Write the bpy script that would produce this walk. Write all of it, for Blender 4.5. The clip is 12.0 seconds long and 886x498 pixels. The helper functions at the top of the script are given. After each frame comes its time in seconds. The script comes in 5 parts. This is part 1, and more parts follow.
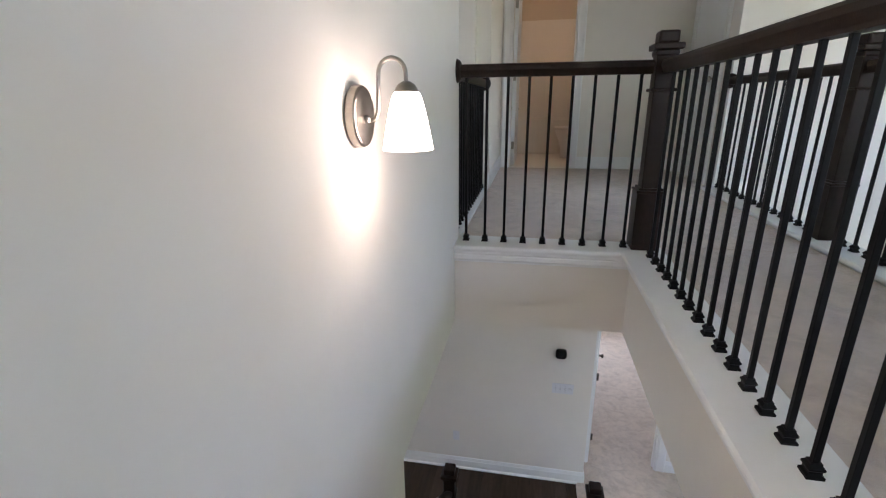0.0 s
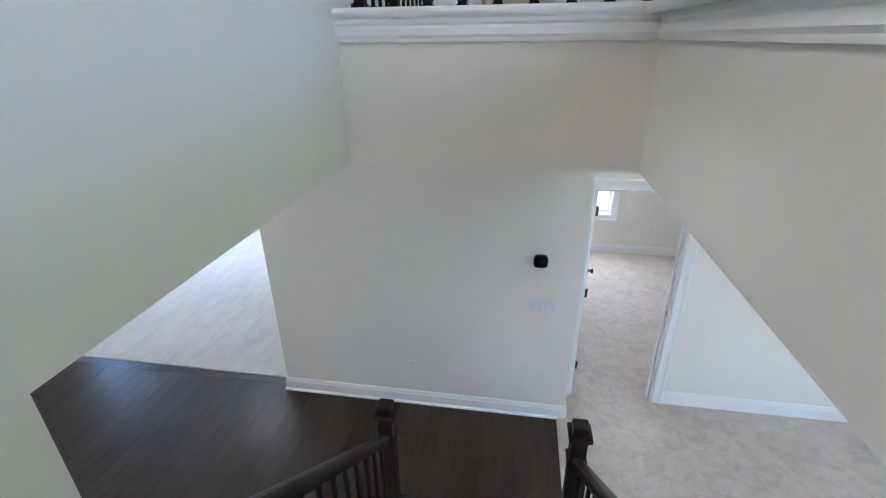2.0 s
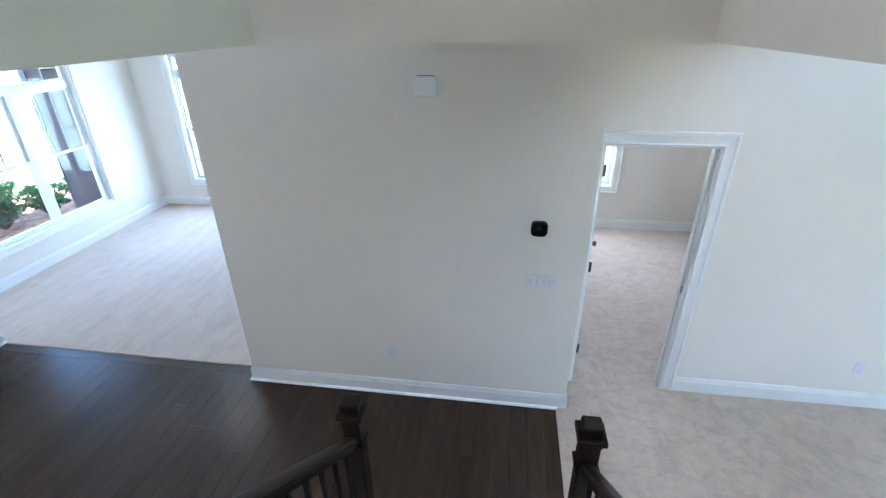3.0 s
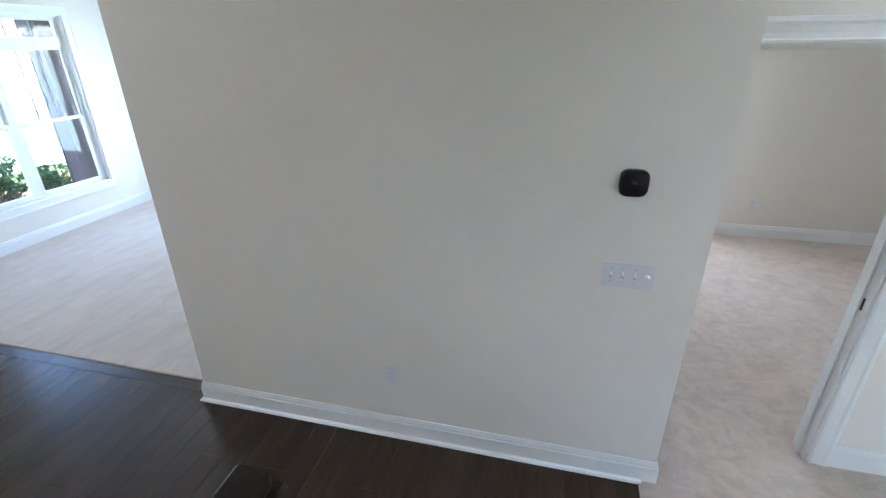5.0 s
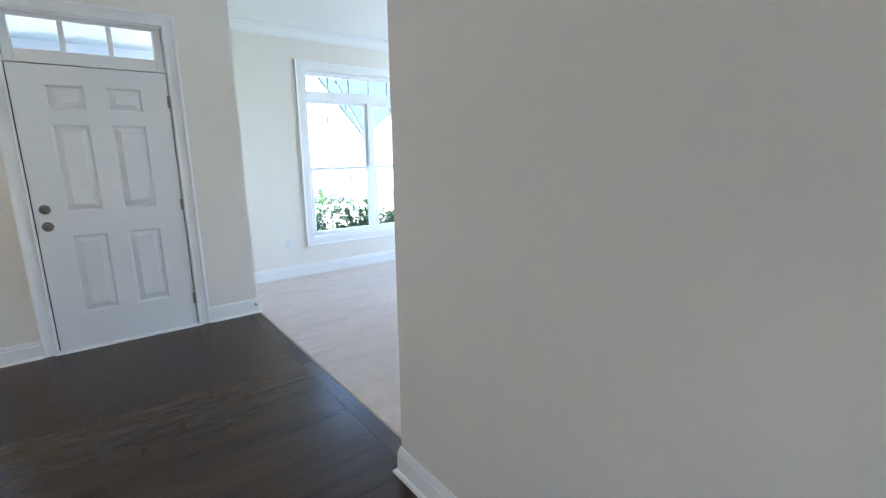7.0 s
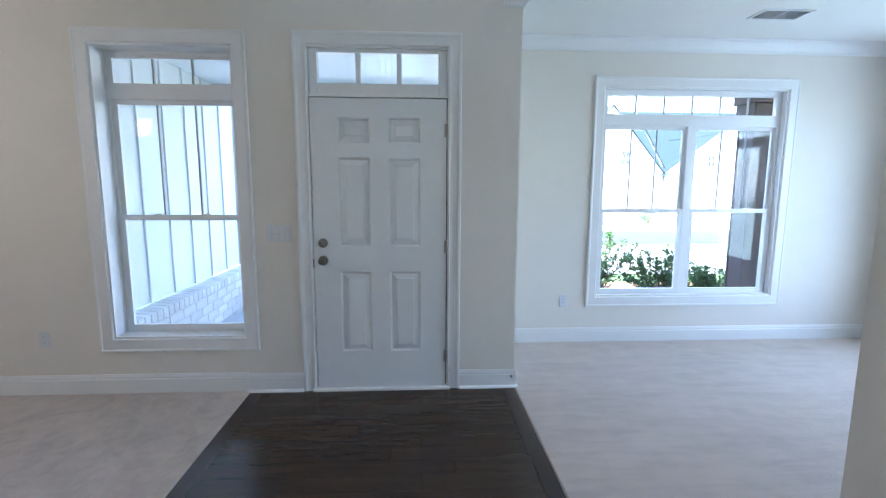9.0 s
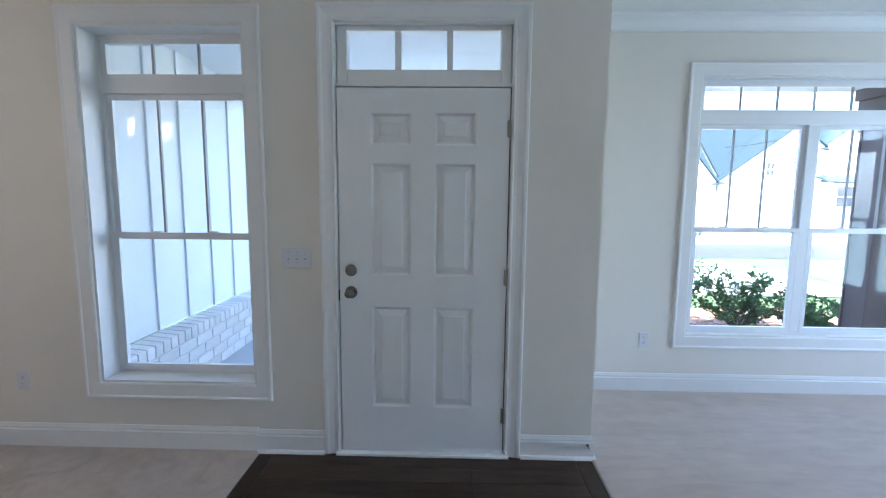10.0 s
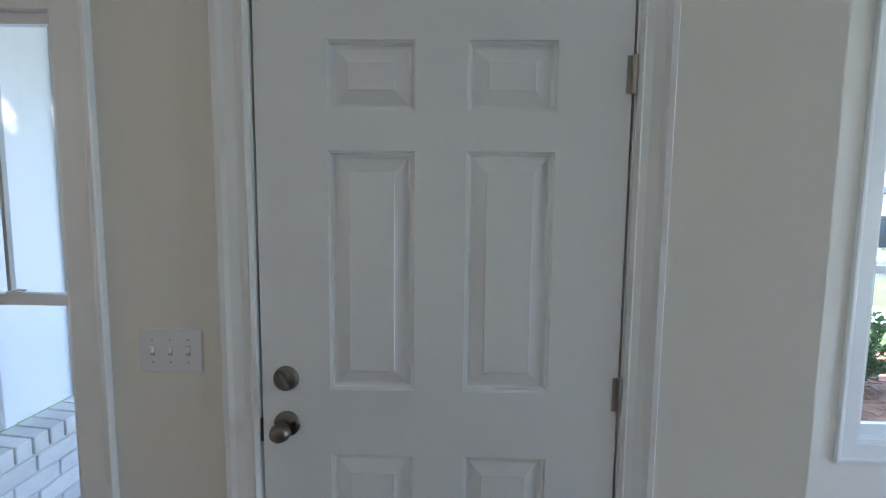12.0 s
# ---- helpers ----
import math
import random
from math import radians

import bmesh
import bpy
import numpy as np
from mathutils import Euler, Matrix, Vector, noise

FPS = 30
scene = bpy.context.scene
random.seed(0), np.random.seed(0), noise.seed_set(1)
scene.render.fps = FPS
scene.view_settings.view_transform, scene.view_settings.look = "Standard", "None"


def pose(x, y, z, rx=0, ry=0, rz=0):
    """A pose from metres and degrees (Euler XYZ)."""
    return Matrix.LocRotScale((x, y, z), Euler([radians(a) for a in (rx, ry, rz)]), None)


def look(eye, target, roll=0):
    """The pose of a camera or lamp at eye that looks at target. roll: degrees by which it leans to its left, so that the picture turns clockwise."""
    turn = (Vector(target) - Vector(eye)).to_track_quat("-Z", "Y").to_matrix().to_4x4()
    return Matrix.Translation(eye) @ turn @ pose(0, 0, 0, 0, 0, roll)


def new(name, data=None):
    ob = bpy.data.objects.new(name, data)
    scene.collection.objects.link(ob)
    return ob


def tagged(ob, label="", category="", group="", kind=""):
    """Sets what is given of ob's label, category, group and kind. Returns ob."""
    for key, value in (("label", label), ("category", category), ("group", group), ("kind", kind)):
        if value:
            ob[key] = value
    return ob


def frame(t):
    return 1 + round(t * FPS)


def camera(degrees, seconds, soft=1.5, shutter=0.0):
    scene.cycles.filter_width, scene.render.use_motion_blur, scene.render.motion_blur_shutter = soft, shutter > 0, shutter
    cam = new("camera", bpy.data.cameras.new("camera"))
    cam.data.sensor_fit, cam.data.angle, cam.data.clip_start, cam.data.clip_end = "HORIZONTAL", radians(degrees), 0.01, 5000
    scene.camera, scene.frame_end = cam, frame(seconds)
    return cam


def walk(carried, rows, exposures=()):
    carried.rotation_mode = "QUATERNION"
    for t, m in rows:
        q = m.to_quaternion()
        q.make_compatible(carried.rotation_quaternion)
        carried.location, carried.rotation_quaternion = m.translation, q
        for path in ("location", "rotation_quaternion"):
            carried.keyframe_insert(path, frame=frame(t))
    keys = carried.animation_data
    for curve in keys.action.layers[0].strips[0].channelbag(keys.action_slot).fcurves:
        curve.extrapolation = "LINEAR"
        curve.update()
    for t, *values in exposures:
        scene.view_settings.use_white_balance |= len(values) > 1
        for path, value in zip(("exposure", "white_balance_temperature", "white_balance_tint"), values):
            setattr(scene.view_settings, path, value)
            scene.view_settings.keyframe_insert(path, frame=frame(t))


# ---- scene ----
import itertools

cam = camera(87.8, 12.0, soft=1.2)
PATH = [
    (0, (4.562, -2.837, 3.876), (4.199, -0.966, 3.27), -0.6),
    (0.5, (4.625, -2.638, 3.667), (4.293, -0.782, 2.998), -0.7),
    (1, (4.666, -2.398, 3.458), (4.319, -0.573, 2.717), -0.7),
    (1.5, (4.73, -2.16, 3.262), (4.398, -0.364, 2.448), -0.8),
    (2, (4.718, -1.921, 3.071), (4.417, -0.129, 2.236), -0.7),
    (2.5, (4.723, -1.692, 2.926), (4.459, 0.09, 2.057), -0.5),
    (3, (4.712, -1.49, 2.746), (4.447, 0.292, 1.842), -0.7),
    (3.2, (4.699, -1.403, 2.676), (4.437, 0.372, 1.769), -0.6),
    (4.8, (4.649, -0.67, 2.049), (4.25, 1.124, 1.26), -0.3),
    (5, (4.637, -0.537, 2.02), (4.193, 1.232, 1.199), -0.6),
    (5.5, (4.579, -0.311, 1.875), (4.01, 1.438, 1.089), -0.7),
    (6, (4.495, -0.117, 1.71), (3.606, 1.56, 1.08), 0.0),
    (6.5, (4.363, 0.112, 1.581), (3.118, 1.589, 1.063), -0.3),
    (7, (4.246, 0.313, 1.454), (2.696, 1.504, 1.03), -0.6),
    (7.5, (4.058, 0.502, 1.414), (2.277, 1.34, 1.063), -0.3),
    (7.7, (3.979, 0.578, 1.426), (2.131, 1.269, 1.097), -0.1),
    (9.3, (2.983, 0.722, 1.466), (1.001, 0.77, 1.205), 0.3),
    (9.5, (2.843, 0.695, 1.471), (0.859, 0.712, 1.218), 0.4),
    (10, (2.485, 0.63, 1.49), (0.499, 0.58, 1.252), 0.5),
    (10.5, (2.158, 0.604, 1.511), (0.171, 0.537, 1.294), 0.5),
    (11, (1.81, 0.531, 1.516), (-0.18, 0.473, 1.317), 0.5),
    (11.5, (1.468, 0.507, 1.512), (-0.521, 0.447, 1.309), 0.5),
    (12, (1.144, 0.487, 1.52), (-0.846, 0.448, 1.326), 0.6),
]
walk(cam, [(t, look(eye, target, roll)) for t, eye, target, roll in PATH],
     exposures=[(0.0, 3.52, 6150, 20), (1.0, 3.82, 5950, 16), (1.5, 3.96, 5800, 14), (3.0, 3.98, 5550, 13), (5.5, 3.85, 5950, 14), (7.5, 3.8, 5950, 14), (9.5, 3.23, 5600, 14), (10.5, 3.12, 5750, 15), (11.5, 3.06, 5850, 15), (12.0, 3.08, 6050, 15)])

SKY_STRENGTH = 0.15
FAMILY_LOW_W, FAMILY_HIGH_W, ADDED_SOUTH_W, FOYER_HIGH_W, DINING_W, BEDROOM_W, SCONCE_W, CHANDELIER_W = 0.42, 0.8, 4.0, 2.3, 8.0, 3.8, 0.068, 0.01
# ---- world, sun, lamps -------------------------------------------------------
world = bpy.data.worlds.new("sky")
scene.world = world
world.use_nodes = True
wn = world.node_tree
sky = wn.nodes.new("ShaderNodeTexSky")
sky.sky_type, sky.sun_disc = "NISHITA", False
sky.sun_elevation, sky.sun_rotation = radians(52), radians(138)
wn.links.new(sky.outputs[0], wn.nodes["Background"].inputs[0])
wn.nodes["Background"].inputs[1].default_value = SKY_STRENGTH


def sun_lamp():
    d = bpy.data.lights.new("sun", "SUN")
    d.energy, d.angle, d.color = 4.8, radians(0.6), (1, 0.95, 0.88)
    ob = new("sun", d)
    az, el = radians(138), radians(52)
    way = Vector((math.sin(az) * math.cos(el), math.cos(az) * math.cos(el), math.sin(el)))
    ob.matrix_world = look(way * 60, (0, 0, 0))


def window_light(name, eye, target, w, h, watts, colour=(0.86, 0.93, 1.0)):
    d = bpy.data.lights.new(name, "AREA")
    d.shape, d.size, d.size_y, d.energy, d.color = "RECTANGLE", w, h, watts, colour
    ob = new(name, d)
    ob.matrix_world = look(eye, target)


def bulb(name, at, watts, colour=(1, 0.78, 0.55), radius=0.03):
    d = bpy.data.lights.new(name, "POINT")
    d.energy, d.color, d.shadow_soft_size = watts, colour, radius
    new(name, d).location = at


sun_lamp()
# sky light in the openings of windows that the walk never faces; the family room's are unseen
window_light("family_window_light", (9.91, -0.65, 1.5), (6.5, -0.65, 1.5), 1.6, 1.9, FAMILY_LOW_W)
window_light("family_upper_window_light", (9.91, -0.4, 4.45), (6.5, -0.4, 4.45), 2.5, 1.4, FAMILY_HIGH_W)
# added to brighten the void's north wall; no such window is known
window_light("added_south_light", (8.0, -6.51, 4.55), (7.2, -3.0, 4.2), 2.5, 1.2, ADDED_SOUTH_W)
window_light("dining_side_window_light", (0.54, 5.262, 1.39), (0.54, 2.0, 1.39), 1.68, 1.88, DINING_W, (0.64, 0.82, 1.0))
window_light("bedroom_window_light", (5.73, 5.075, 1.39), (5.95, 3.3, 0.3), 0.78, 1.5, BEDROOM_W, (0.88, 0.94, 1.0))
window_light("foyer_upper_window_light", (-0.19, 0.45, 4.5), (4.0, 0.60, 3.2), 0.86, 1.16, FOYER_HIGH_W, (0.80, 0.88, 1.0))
bulb("sconce_bulb", (4.305, -1.84, 3.80), SCONCE_W, (1, 0.79, 0.65), 0.025)
bulb("dining_bulb", (0.9, 3.2, 2.56), 0.3, (1, 0.86, 0.7), 0.10)
bulb("disc_bulb", (5.78, 0.85, 2.63), 0.17, (1, 0.86, 0.7))
bulb("bath_bulb", (4.9, 4.0, 5.25), 0.6, (1, 0.72, 0.46), 0.08)
for k in range(5):
    a = k * math.tau / 5 + 0.3
    bulb("chandelier_bulb", (1.65 + 0.27 * math.cos(a), -2.44 + 0.27 * math.sin(a), 2.06), CHANDELIER_W)

# ---- materials ---------------------------------------------------------------


def material(name, colour, rough=0.5, metal=0.0, vary=0.06, scale=3.0, fine=40.0, bump=0.0, bump_scale=200.0, spec=0.5, per_object=0.0, stretch=None, coat=0.0):
    """A surface with two scales of colour variation and fine relief."""
    m = bpy.data.materials.new(name)
    m.use_nodes = True
    t = m.node_tree
    n, link = t.nodes, t.links.new
    b = n["Principled BSDF"]
    b.inputs["Roughness"].default_value, b.inputs["Metallic"].default_value = rough, metal
    b.inputs["Specular IOR Level"].default_value = spec
    b.inputs["Coat Weight"].default_value = coat
    b.inputs["Coat Roughness"].default_value = 0.25
    co = n.new("ShaderNodeTexCoord")
    vec = co.outputs["Object"]
    if stretch:
        mp = n.new("ShaderNodeMapping")
        mp.inputs["Scale"].default_value = stretch
        link(vec, mp.inputs[0])
        vec = mp.outputs[0]
        if per_object:
            info0 = n.new("ShaderNodeObjectInfo")
            mul0 = n.new("ShaderNodeVectorMath")
            mul0.operation = "SCALE"
            mul0.inputs[0].default_value = (37.0, 11.0, 5.0)
            link(info0.outputs["Random"], mul0.inputs["Scale"])
            add0 = n.new("ShaderNodeVectorMath")
            link(vec, add0.inputs[0])
            link(mul0.outputs[0], add0.inputs[1])
            vec = add0.outputs[0]
    value = None
    for s, w in ((scale, 1.0), (fine, 0.6)):
        tex = n.new("ShaderNodeTexNoise")
        tex.inputs["Scale"].default_value, tex.inputs["Detail"].default_value = s, 5
        link(vec, tex.inputs["Vector"])
        mr = n.new("ShaderNodeMapRange")
        mr.inputs[1].default_value, mr.inputs[2].default_value = 0.25, 0.75
        mr.inputs[3].default_value, mr.inputs[4].default_value = 1 - vary * w, 1 + vary * w
        link(tex.outputs[0], mr.inputs[0])
        if value is None:
            value = mr.outputs[0]
        else:
            mu = n.new("ShaderNodeMath")
            mu.operation = "MULTIPLY"
            link(value, mu.inputs[0])
            link(mr.outputs[0], mu.inputs[1])
            value = mu.outputs[0]
    if per_object:
        info = n.new("ShaderNodeObjectInfo")
        mr = n.new("ShaderNodeMapRange")
        mr.inputs[3].default_value, mr.inputs[4].default_value = 1 - per_object, 1 + per_object
        link(info.outputs["Random"], mr.inputs[0])
        mu = n.new("ShaderNodeMath")
        mu.operation = "MULTIPLY"
        link(value, mu.inputs[0])
        link(mr.outputs[0], mu.inputs[1])
        value = mu.outputs[0]
    sc = n.new("ShaderNodeVectorMath")
    sc.operation = "SCALE"
    sc.inputs[0].default_value = colour
    link(value, sc.inputs["Scale"])
    link(sc.outputs[0], b.inputs["Base Color"])
    if bump:
        tex = n.new("ShaderNodeTexNoise")
        tex.inputs["Scale"].default_value, tex.inputs["Detail"].default_value = bump_scale, 3
        link(vec, tex.inputs["Vector"])
        bp = n.new("ShaderNodeBump")
        bp.inputs["Strength"].default_value, bp.inputs["Distance"].default_value = bump, 0.004
        link(tex.outputs[0], bp.inputs["Height"])
        link(bp.outputs[0], b.inputs["Normal"])
    return m


def glass_material():
    """Clear pane: lets light straight through, with a mirror gloss by angle."""
    m = bpy.data.materials.new("window_glass")
    m.use_nodes = True
    t = m.node_tree
    n, link = t.nodes, t.links.new
    n.remove(n["Principled BSDF"])
    tr, gl, mix, fr = (n.new(k) for k in ("ShaderNodeBsdfTransparent", "ShaderNodeBsdfGlossy", "ShaderNodeMixShader", "ShaderNodeLayerWeight"))
    pw, mad = n.new("ShaderNodeMath"), n.new("ShaderNodeMath")
    pw.operation, mad.operation = "POWER", "MULTIPLY_ADD"
    pw.inputs[1].default_value, mad.inputs[1].default_value, mad.inputs[2].default_value = 4.5, 0.6, 0.035
    tr.inputs[0].default_value = (0.96, 0.98, 0.99, 1)
    gl.inputs["Roughness"].default_value = 0.02
    fr.inputs[0].default_value = 0.5
    link(fr.outputs["Facing"], pw.inputs[0])
    link(pw.outputs[0], mad.inputs[0])
    link(mad.outputs[0], mix.inputs[0])
    link(tr.outputs[0], mix.inputs[1])
    link(gl.outputs[0], mix.inputs[2])
    link(mix.outputs[0], n["Material Output"].inputs[0])
    return m


def leaf_material(name, colour):
    """Leaf that lets part of the light through."""
    m = material(name, colour, 0.6, vary=0.35, scale=9.0, fine=40.0, spec=0.3)
    t = m.node_tree
    n, link = t.nodes, t.links.new
    b = n["Principled BSDF"]
    thin, mix = n.new("ShaderNodeBsdfTranslucent"), n.new("ShaderNodeMixShader")
    mix.inputs[0].default_value = 0.4
    link(b.inputs["Base Color"].links[0].from_socket, thin.inputs[0])
    link(b.outputs[0], mix.inputs[1])
    link(thin.outputs[0], mix.inputs[2])
    link(mix.outputs[0], n["Material Output"].inputs[0])
    return m


def glow_material(name, colour, strength, base=(0.9, 0.88, 0.84)):
    m = bpy.data.materials.new(name)
    m.use_nodes = True
    b = m.node_tree.nodes["Principled BSDF"]
    b.inputs["Base Color"].default_value = (*base, 1)
    b.inputs["Emission Color"].default_value = (*colour, 1)
    b.inputs["Emission Strength"].default_value = strength
    return m


def carpet_material(name, stretch, low, turn):
    m = material(name, (0.535, 0.438, 0.362), 0.95, vary=0.07, scale=7.0, fine=130.0, bump=0.9, bump_scale=420.0, spec=0.1)
    t = m.node_tree
    n, link = t.nodes, t.links.new
    b = n["Principled BSDF"]
    b.inputs["Sheen Weight"].default_value = 0.5
    b.inputs["Sheen Roughness"].default_value = 0.42
    b.inputs["Sheen Tint"].default_value = (0.97, 0.98, 1.0, 1)
    # trodden patches and vacuum tracks where the pile lies another way
    co = n.new("ShaderNodeTexCoord")
    mp = n.new("ShaderNodeMapping")
    mp.inputs["Scale"].default_value = stretch
    mp.inputs["Rotation"].default_value = (0, 0, turn)
    link(co.outputs["Object"], mp.inputs[0])
    shade = None
    for size, edge, floor_value in ((7.5, 0.10, low), (19.0, 0.12, 0.5 + low / 2), (1.3, 0.2, 0.45 + low * 0.55)):
        tex = n.new("ShaderNodeTexNoise")
        tex.inputs["Scale"].default_value, tex.inputs["Detail"].default_value, tex.inputs["Roughness"].default_value = size, 4, 0.55
        tex.inputs["Distortion"].default_value = 0.9
        link(mp.outputs[0], tex.inputs["Vector"])
        ramp = n.new("ShaderNodeMapRange")
        ramp.interpolation_type = "SMOOTHSTEP"
        ramp.inputs[1].default_value, ramp.inputs[2].default_value, ramp.inputs[3].default_value, ramp.inputs[4].default_value = 0.46 - edge, 0.46 + edge, floor_value, 1.04
        link(tex.outputs[0], ramp.inputs[0])
        if shade is None:
            shade = ramp.outputs[0]
        else:
            mu = n.new("ShaderNodeMath")
            mu.operation = "MULTIPLY"
            link(shade, mu.inputs[0])
            link(ramp.outputs[0], mu.inputs[1])
            shade = mu.outputs[0]
    old = b.inputs["Base Color"].links[0].from_socket
    sc = n.new("ShaderNodeVectorMath")
    sc.operation = "SCALE"
    link(old, sc.inputs[0])
    link(shade, sc.inputs["Scale"])
    link(sc.outputs[0], b.inputs["Base Color"])
    return m


WALL = material("wall_paint", (0.775, 0.735, 0.672), 0.75, vary=0.018, scale=1.3, fine=9.0, bump=0.05, bump_scale=160.0, spec=0.25)
CEIL = material("ceiling_paint", (0.82, 0.81, 0.78), 0.85, vary=0.015, scale=1.0, fine=8.0, bump=0.15, bump_scale=90.0, spec=0.2)
TRIM = material("white_trim_paint", (0.80, 0.80, 0.79), 0.38, vary=0.02, scale=2.0, fine=30.0, bump=0.03, bump_scale=80.0)
DOORP = material("white_door_paint", (0.78, 0.79, 0.80), 0.42, vary=0.015, scale=2.0, fine=30.0, bump=0.05, bump_scale=120.0)
VINYL = material("white_vinyl", (0.82, 0.83, 0.84), 0.35, vary=0.01)
PLASTIC = material("white_plastic", (0.70, 0.70, 0.73), 0.3, vary=0.01)
CARPET = carpet_material("carpet", (1.0, 1.1, 1.0), 0.90, 0.5)
CARPET_COMBED = carpet_material("vacuumed_carpet", (1.2, 0.25, 1.0), 0.945, 0.10)
OAK = material("dark_oak_floor", (0.043, 0.026, 0.0165), 0.28, vary=0.22, scale=3.0, fine=16.0, bump=0.05, bump_scale=14.0, per_object=0.12, stretch=(1.0, 9.0, 9.0), spec=0.30)
SUB = material("floor_joint", (0.012, 0.009, 0.007), 0.8)
RAILW = material("espresso_wood", (0.019, 0.0115, 0.008), 0.42, vary=0.28, scale=5.0, fine=30.0, bump=0.06, bump_scale=60.0, stretch=(4.0, 4.0, 1.0), spec=0.18)
IRON = material("black_iron", (0.005, 0.005, 0.005), 0.5, metal=0.0, vary=0.1, bump=0.05, bump_scale=120.0, spec=0.16)
NICKEL = material("brushed_nickel", (0.36, 0.335, 0.30), 0.30, metal=1.0, vary=0.06, scale=8.0, fine=90.0)
DOORMETAL = material("satin_nickel", (0.21, 0.19, 0.165), 0.32, metal=1.0, vary=0.08, scale=8.0, fine=90.0)
DARKMETAL = material("bronze_metal", (0.10, 0.085, 0.07), 0.4, metal=0.9, vary=0.1)
BLACK = material("black_plastic", (0.008, 0.008, 0.009), 0.15, vary=0.02)
SEAM = material("plate_seam", (0.42, 0.42, 0.43), 0.6)
BARS = material("grey_glazing_bar", (0.36, 0.37, 0.38), 0.45, vary=0.02)
SLOT = material("dark_slot", (0.012, 0.012, 0.012), 0.8)
GLASS = glass_material()
SHADE = glow_material("lit_glass_shade", (1.0, 0.83, 0.68), 1.5)
SHADE3 = glow_material("lit_chandelier_glass", (1.0, 0.88, 0.75), 1.5)
SHADE2 = glow_material("lit_bowl_shade", (1.0, 0.90, 0.78), 0.6)
DIGIT = glow_material("display_glow", (0.25, 0.45, 0.7), 0.004, (0.01, 0.01, 0.012))
SIDING = material("white_siding", (0.72, 0.74, 0.77), 0.6, vary=0.03, scale=2.0, fine=20.0)
BRICK = material("whitewashed_brick", (0.62, 0.60, 0.58), 0.85, vary=0.12, scale=10.0, fine=60.0, bump=0.5, bump_scale=90.0, per_object=0.14)
MORTAR = material("mortar", (0.50, 0.48, 0.46), 0.9, vary=0.1, bump=0.4, bump_scale=150.0)
CONCRETE = material("concrete", (0.42, 0.42, 0.41), 0.85, vary=0.1, scale=2.0, fine=50.0, bump=0.3, bump_scale=120.0)
CEDAR = material("stained_post", (0.125, 0.098, 0.093), 0.7, vary=0.35, scale=2.0, fine=9.0, bump=0.12, bump_scale=12.0, stretch=(6.0, 6.0, 0.7), spec=0.3)
GRASS = material("lawn", (0.06, 0.11, 0.028), 0.9, vary=0.35, scale=1.5, fine=40.0, bump=0.8, bump_scale=120.0)
STRAW = material("pine_straw", (0.40, 0.235, 0.15), 0.9, vary=0.4, scale=6.0, fine=70.0, bump=0.8, bump_scale=100.0)
ROADM = material("asphalt", (0.034, 0.037, 0.042), 0.85, vary=0.12, scale=1.0, fine=80.0, bump=0.3, bump_scale=150.0)
LEAF = leaf_material("shrub_leaf", (0.085, 0.17, 0.066))
STEM = material("shrub_stem", (0.10, 0.07, 0.045), 0.8, vary=0.2)
ROOF = material("grey_shingle", (0.028, 0.045, 0.052), 0.9, vary=0.15, scale=3.0, fine=30.0, bump=0.4, bump_scale=30.0, spec=0.15)
FAR_WALL = material("house_siding", (0.72, 0.70, 0.66), 0.7, vary=0.04, scale=1.0, fine=12.0)
FAR_GLASS = material("dark_pane", (0.05, 0.06, 0.08), 0.08, vary=0.02)
TILE = material("tub_white", (0.80, 0.76, 0.70), 0.4, vary=0.02)
BATHWALL = material("bath_wall_paint", (0.66, 0.57, 0.46), 0.7, vary=0.02)
VENTM = material("vent_enamel", (0.72, 0.72, 0.72), 0.4, vary=0.02)

# ---- builders ----------------------------------------------------------------


def box(bm, x0, x1, y0, y1, z0, z1, bevel=0.0, segs=1):
    vs = [bm.verts.new((x, y, z)) for z in (z0, z1) for y in (y0, y1) for x in (x0, x1)]
    fs = [bm.faces.new([vs[i] for i in q]) for q in ((0, 2, 3, 1), (4, 5, 7, 6), (0, 1, 5, 4), (2, 6, 7, 3), (0, 4, 6, 2), (1, 3, 7, 5))]
    if bevel:
        es = list({e for f in fs for e in f.edges})
        bmesh.ops.bevel(bm, geom=es, offset=bevel, segments=segs, affect="EDGES", profile=0.5)
    return bm


def boxes(*spans, bevel=0.0):
    bm = bmesh.new()
    for s in spans:
        box(bm, *s, bevel=bevel)
    return bm


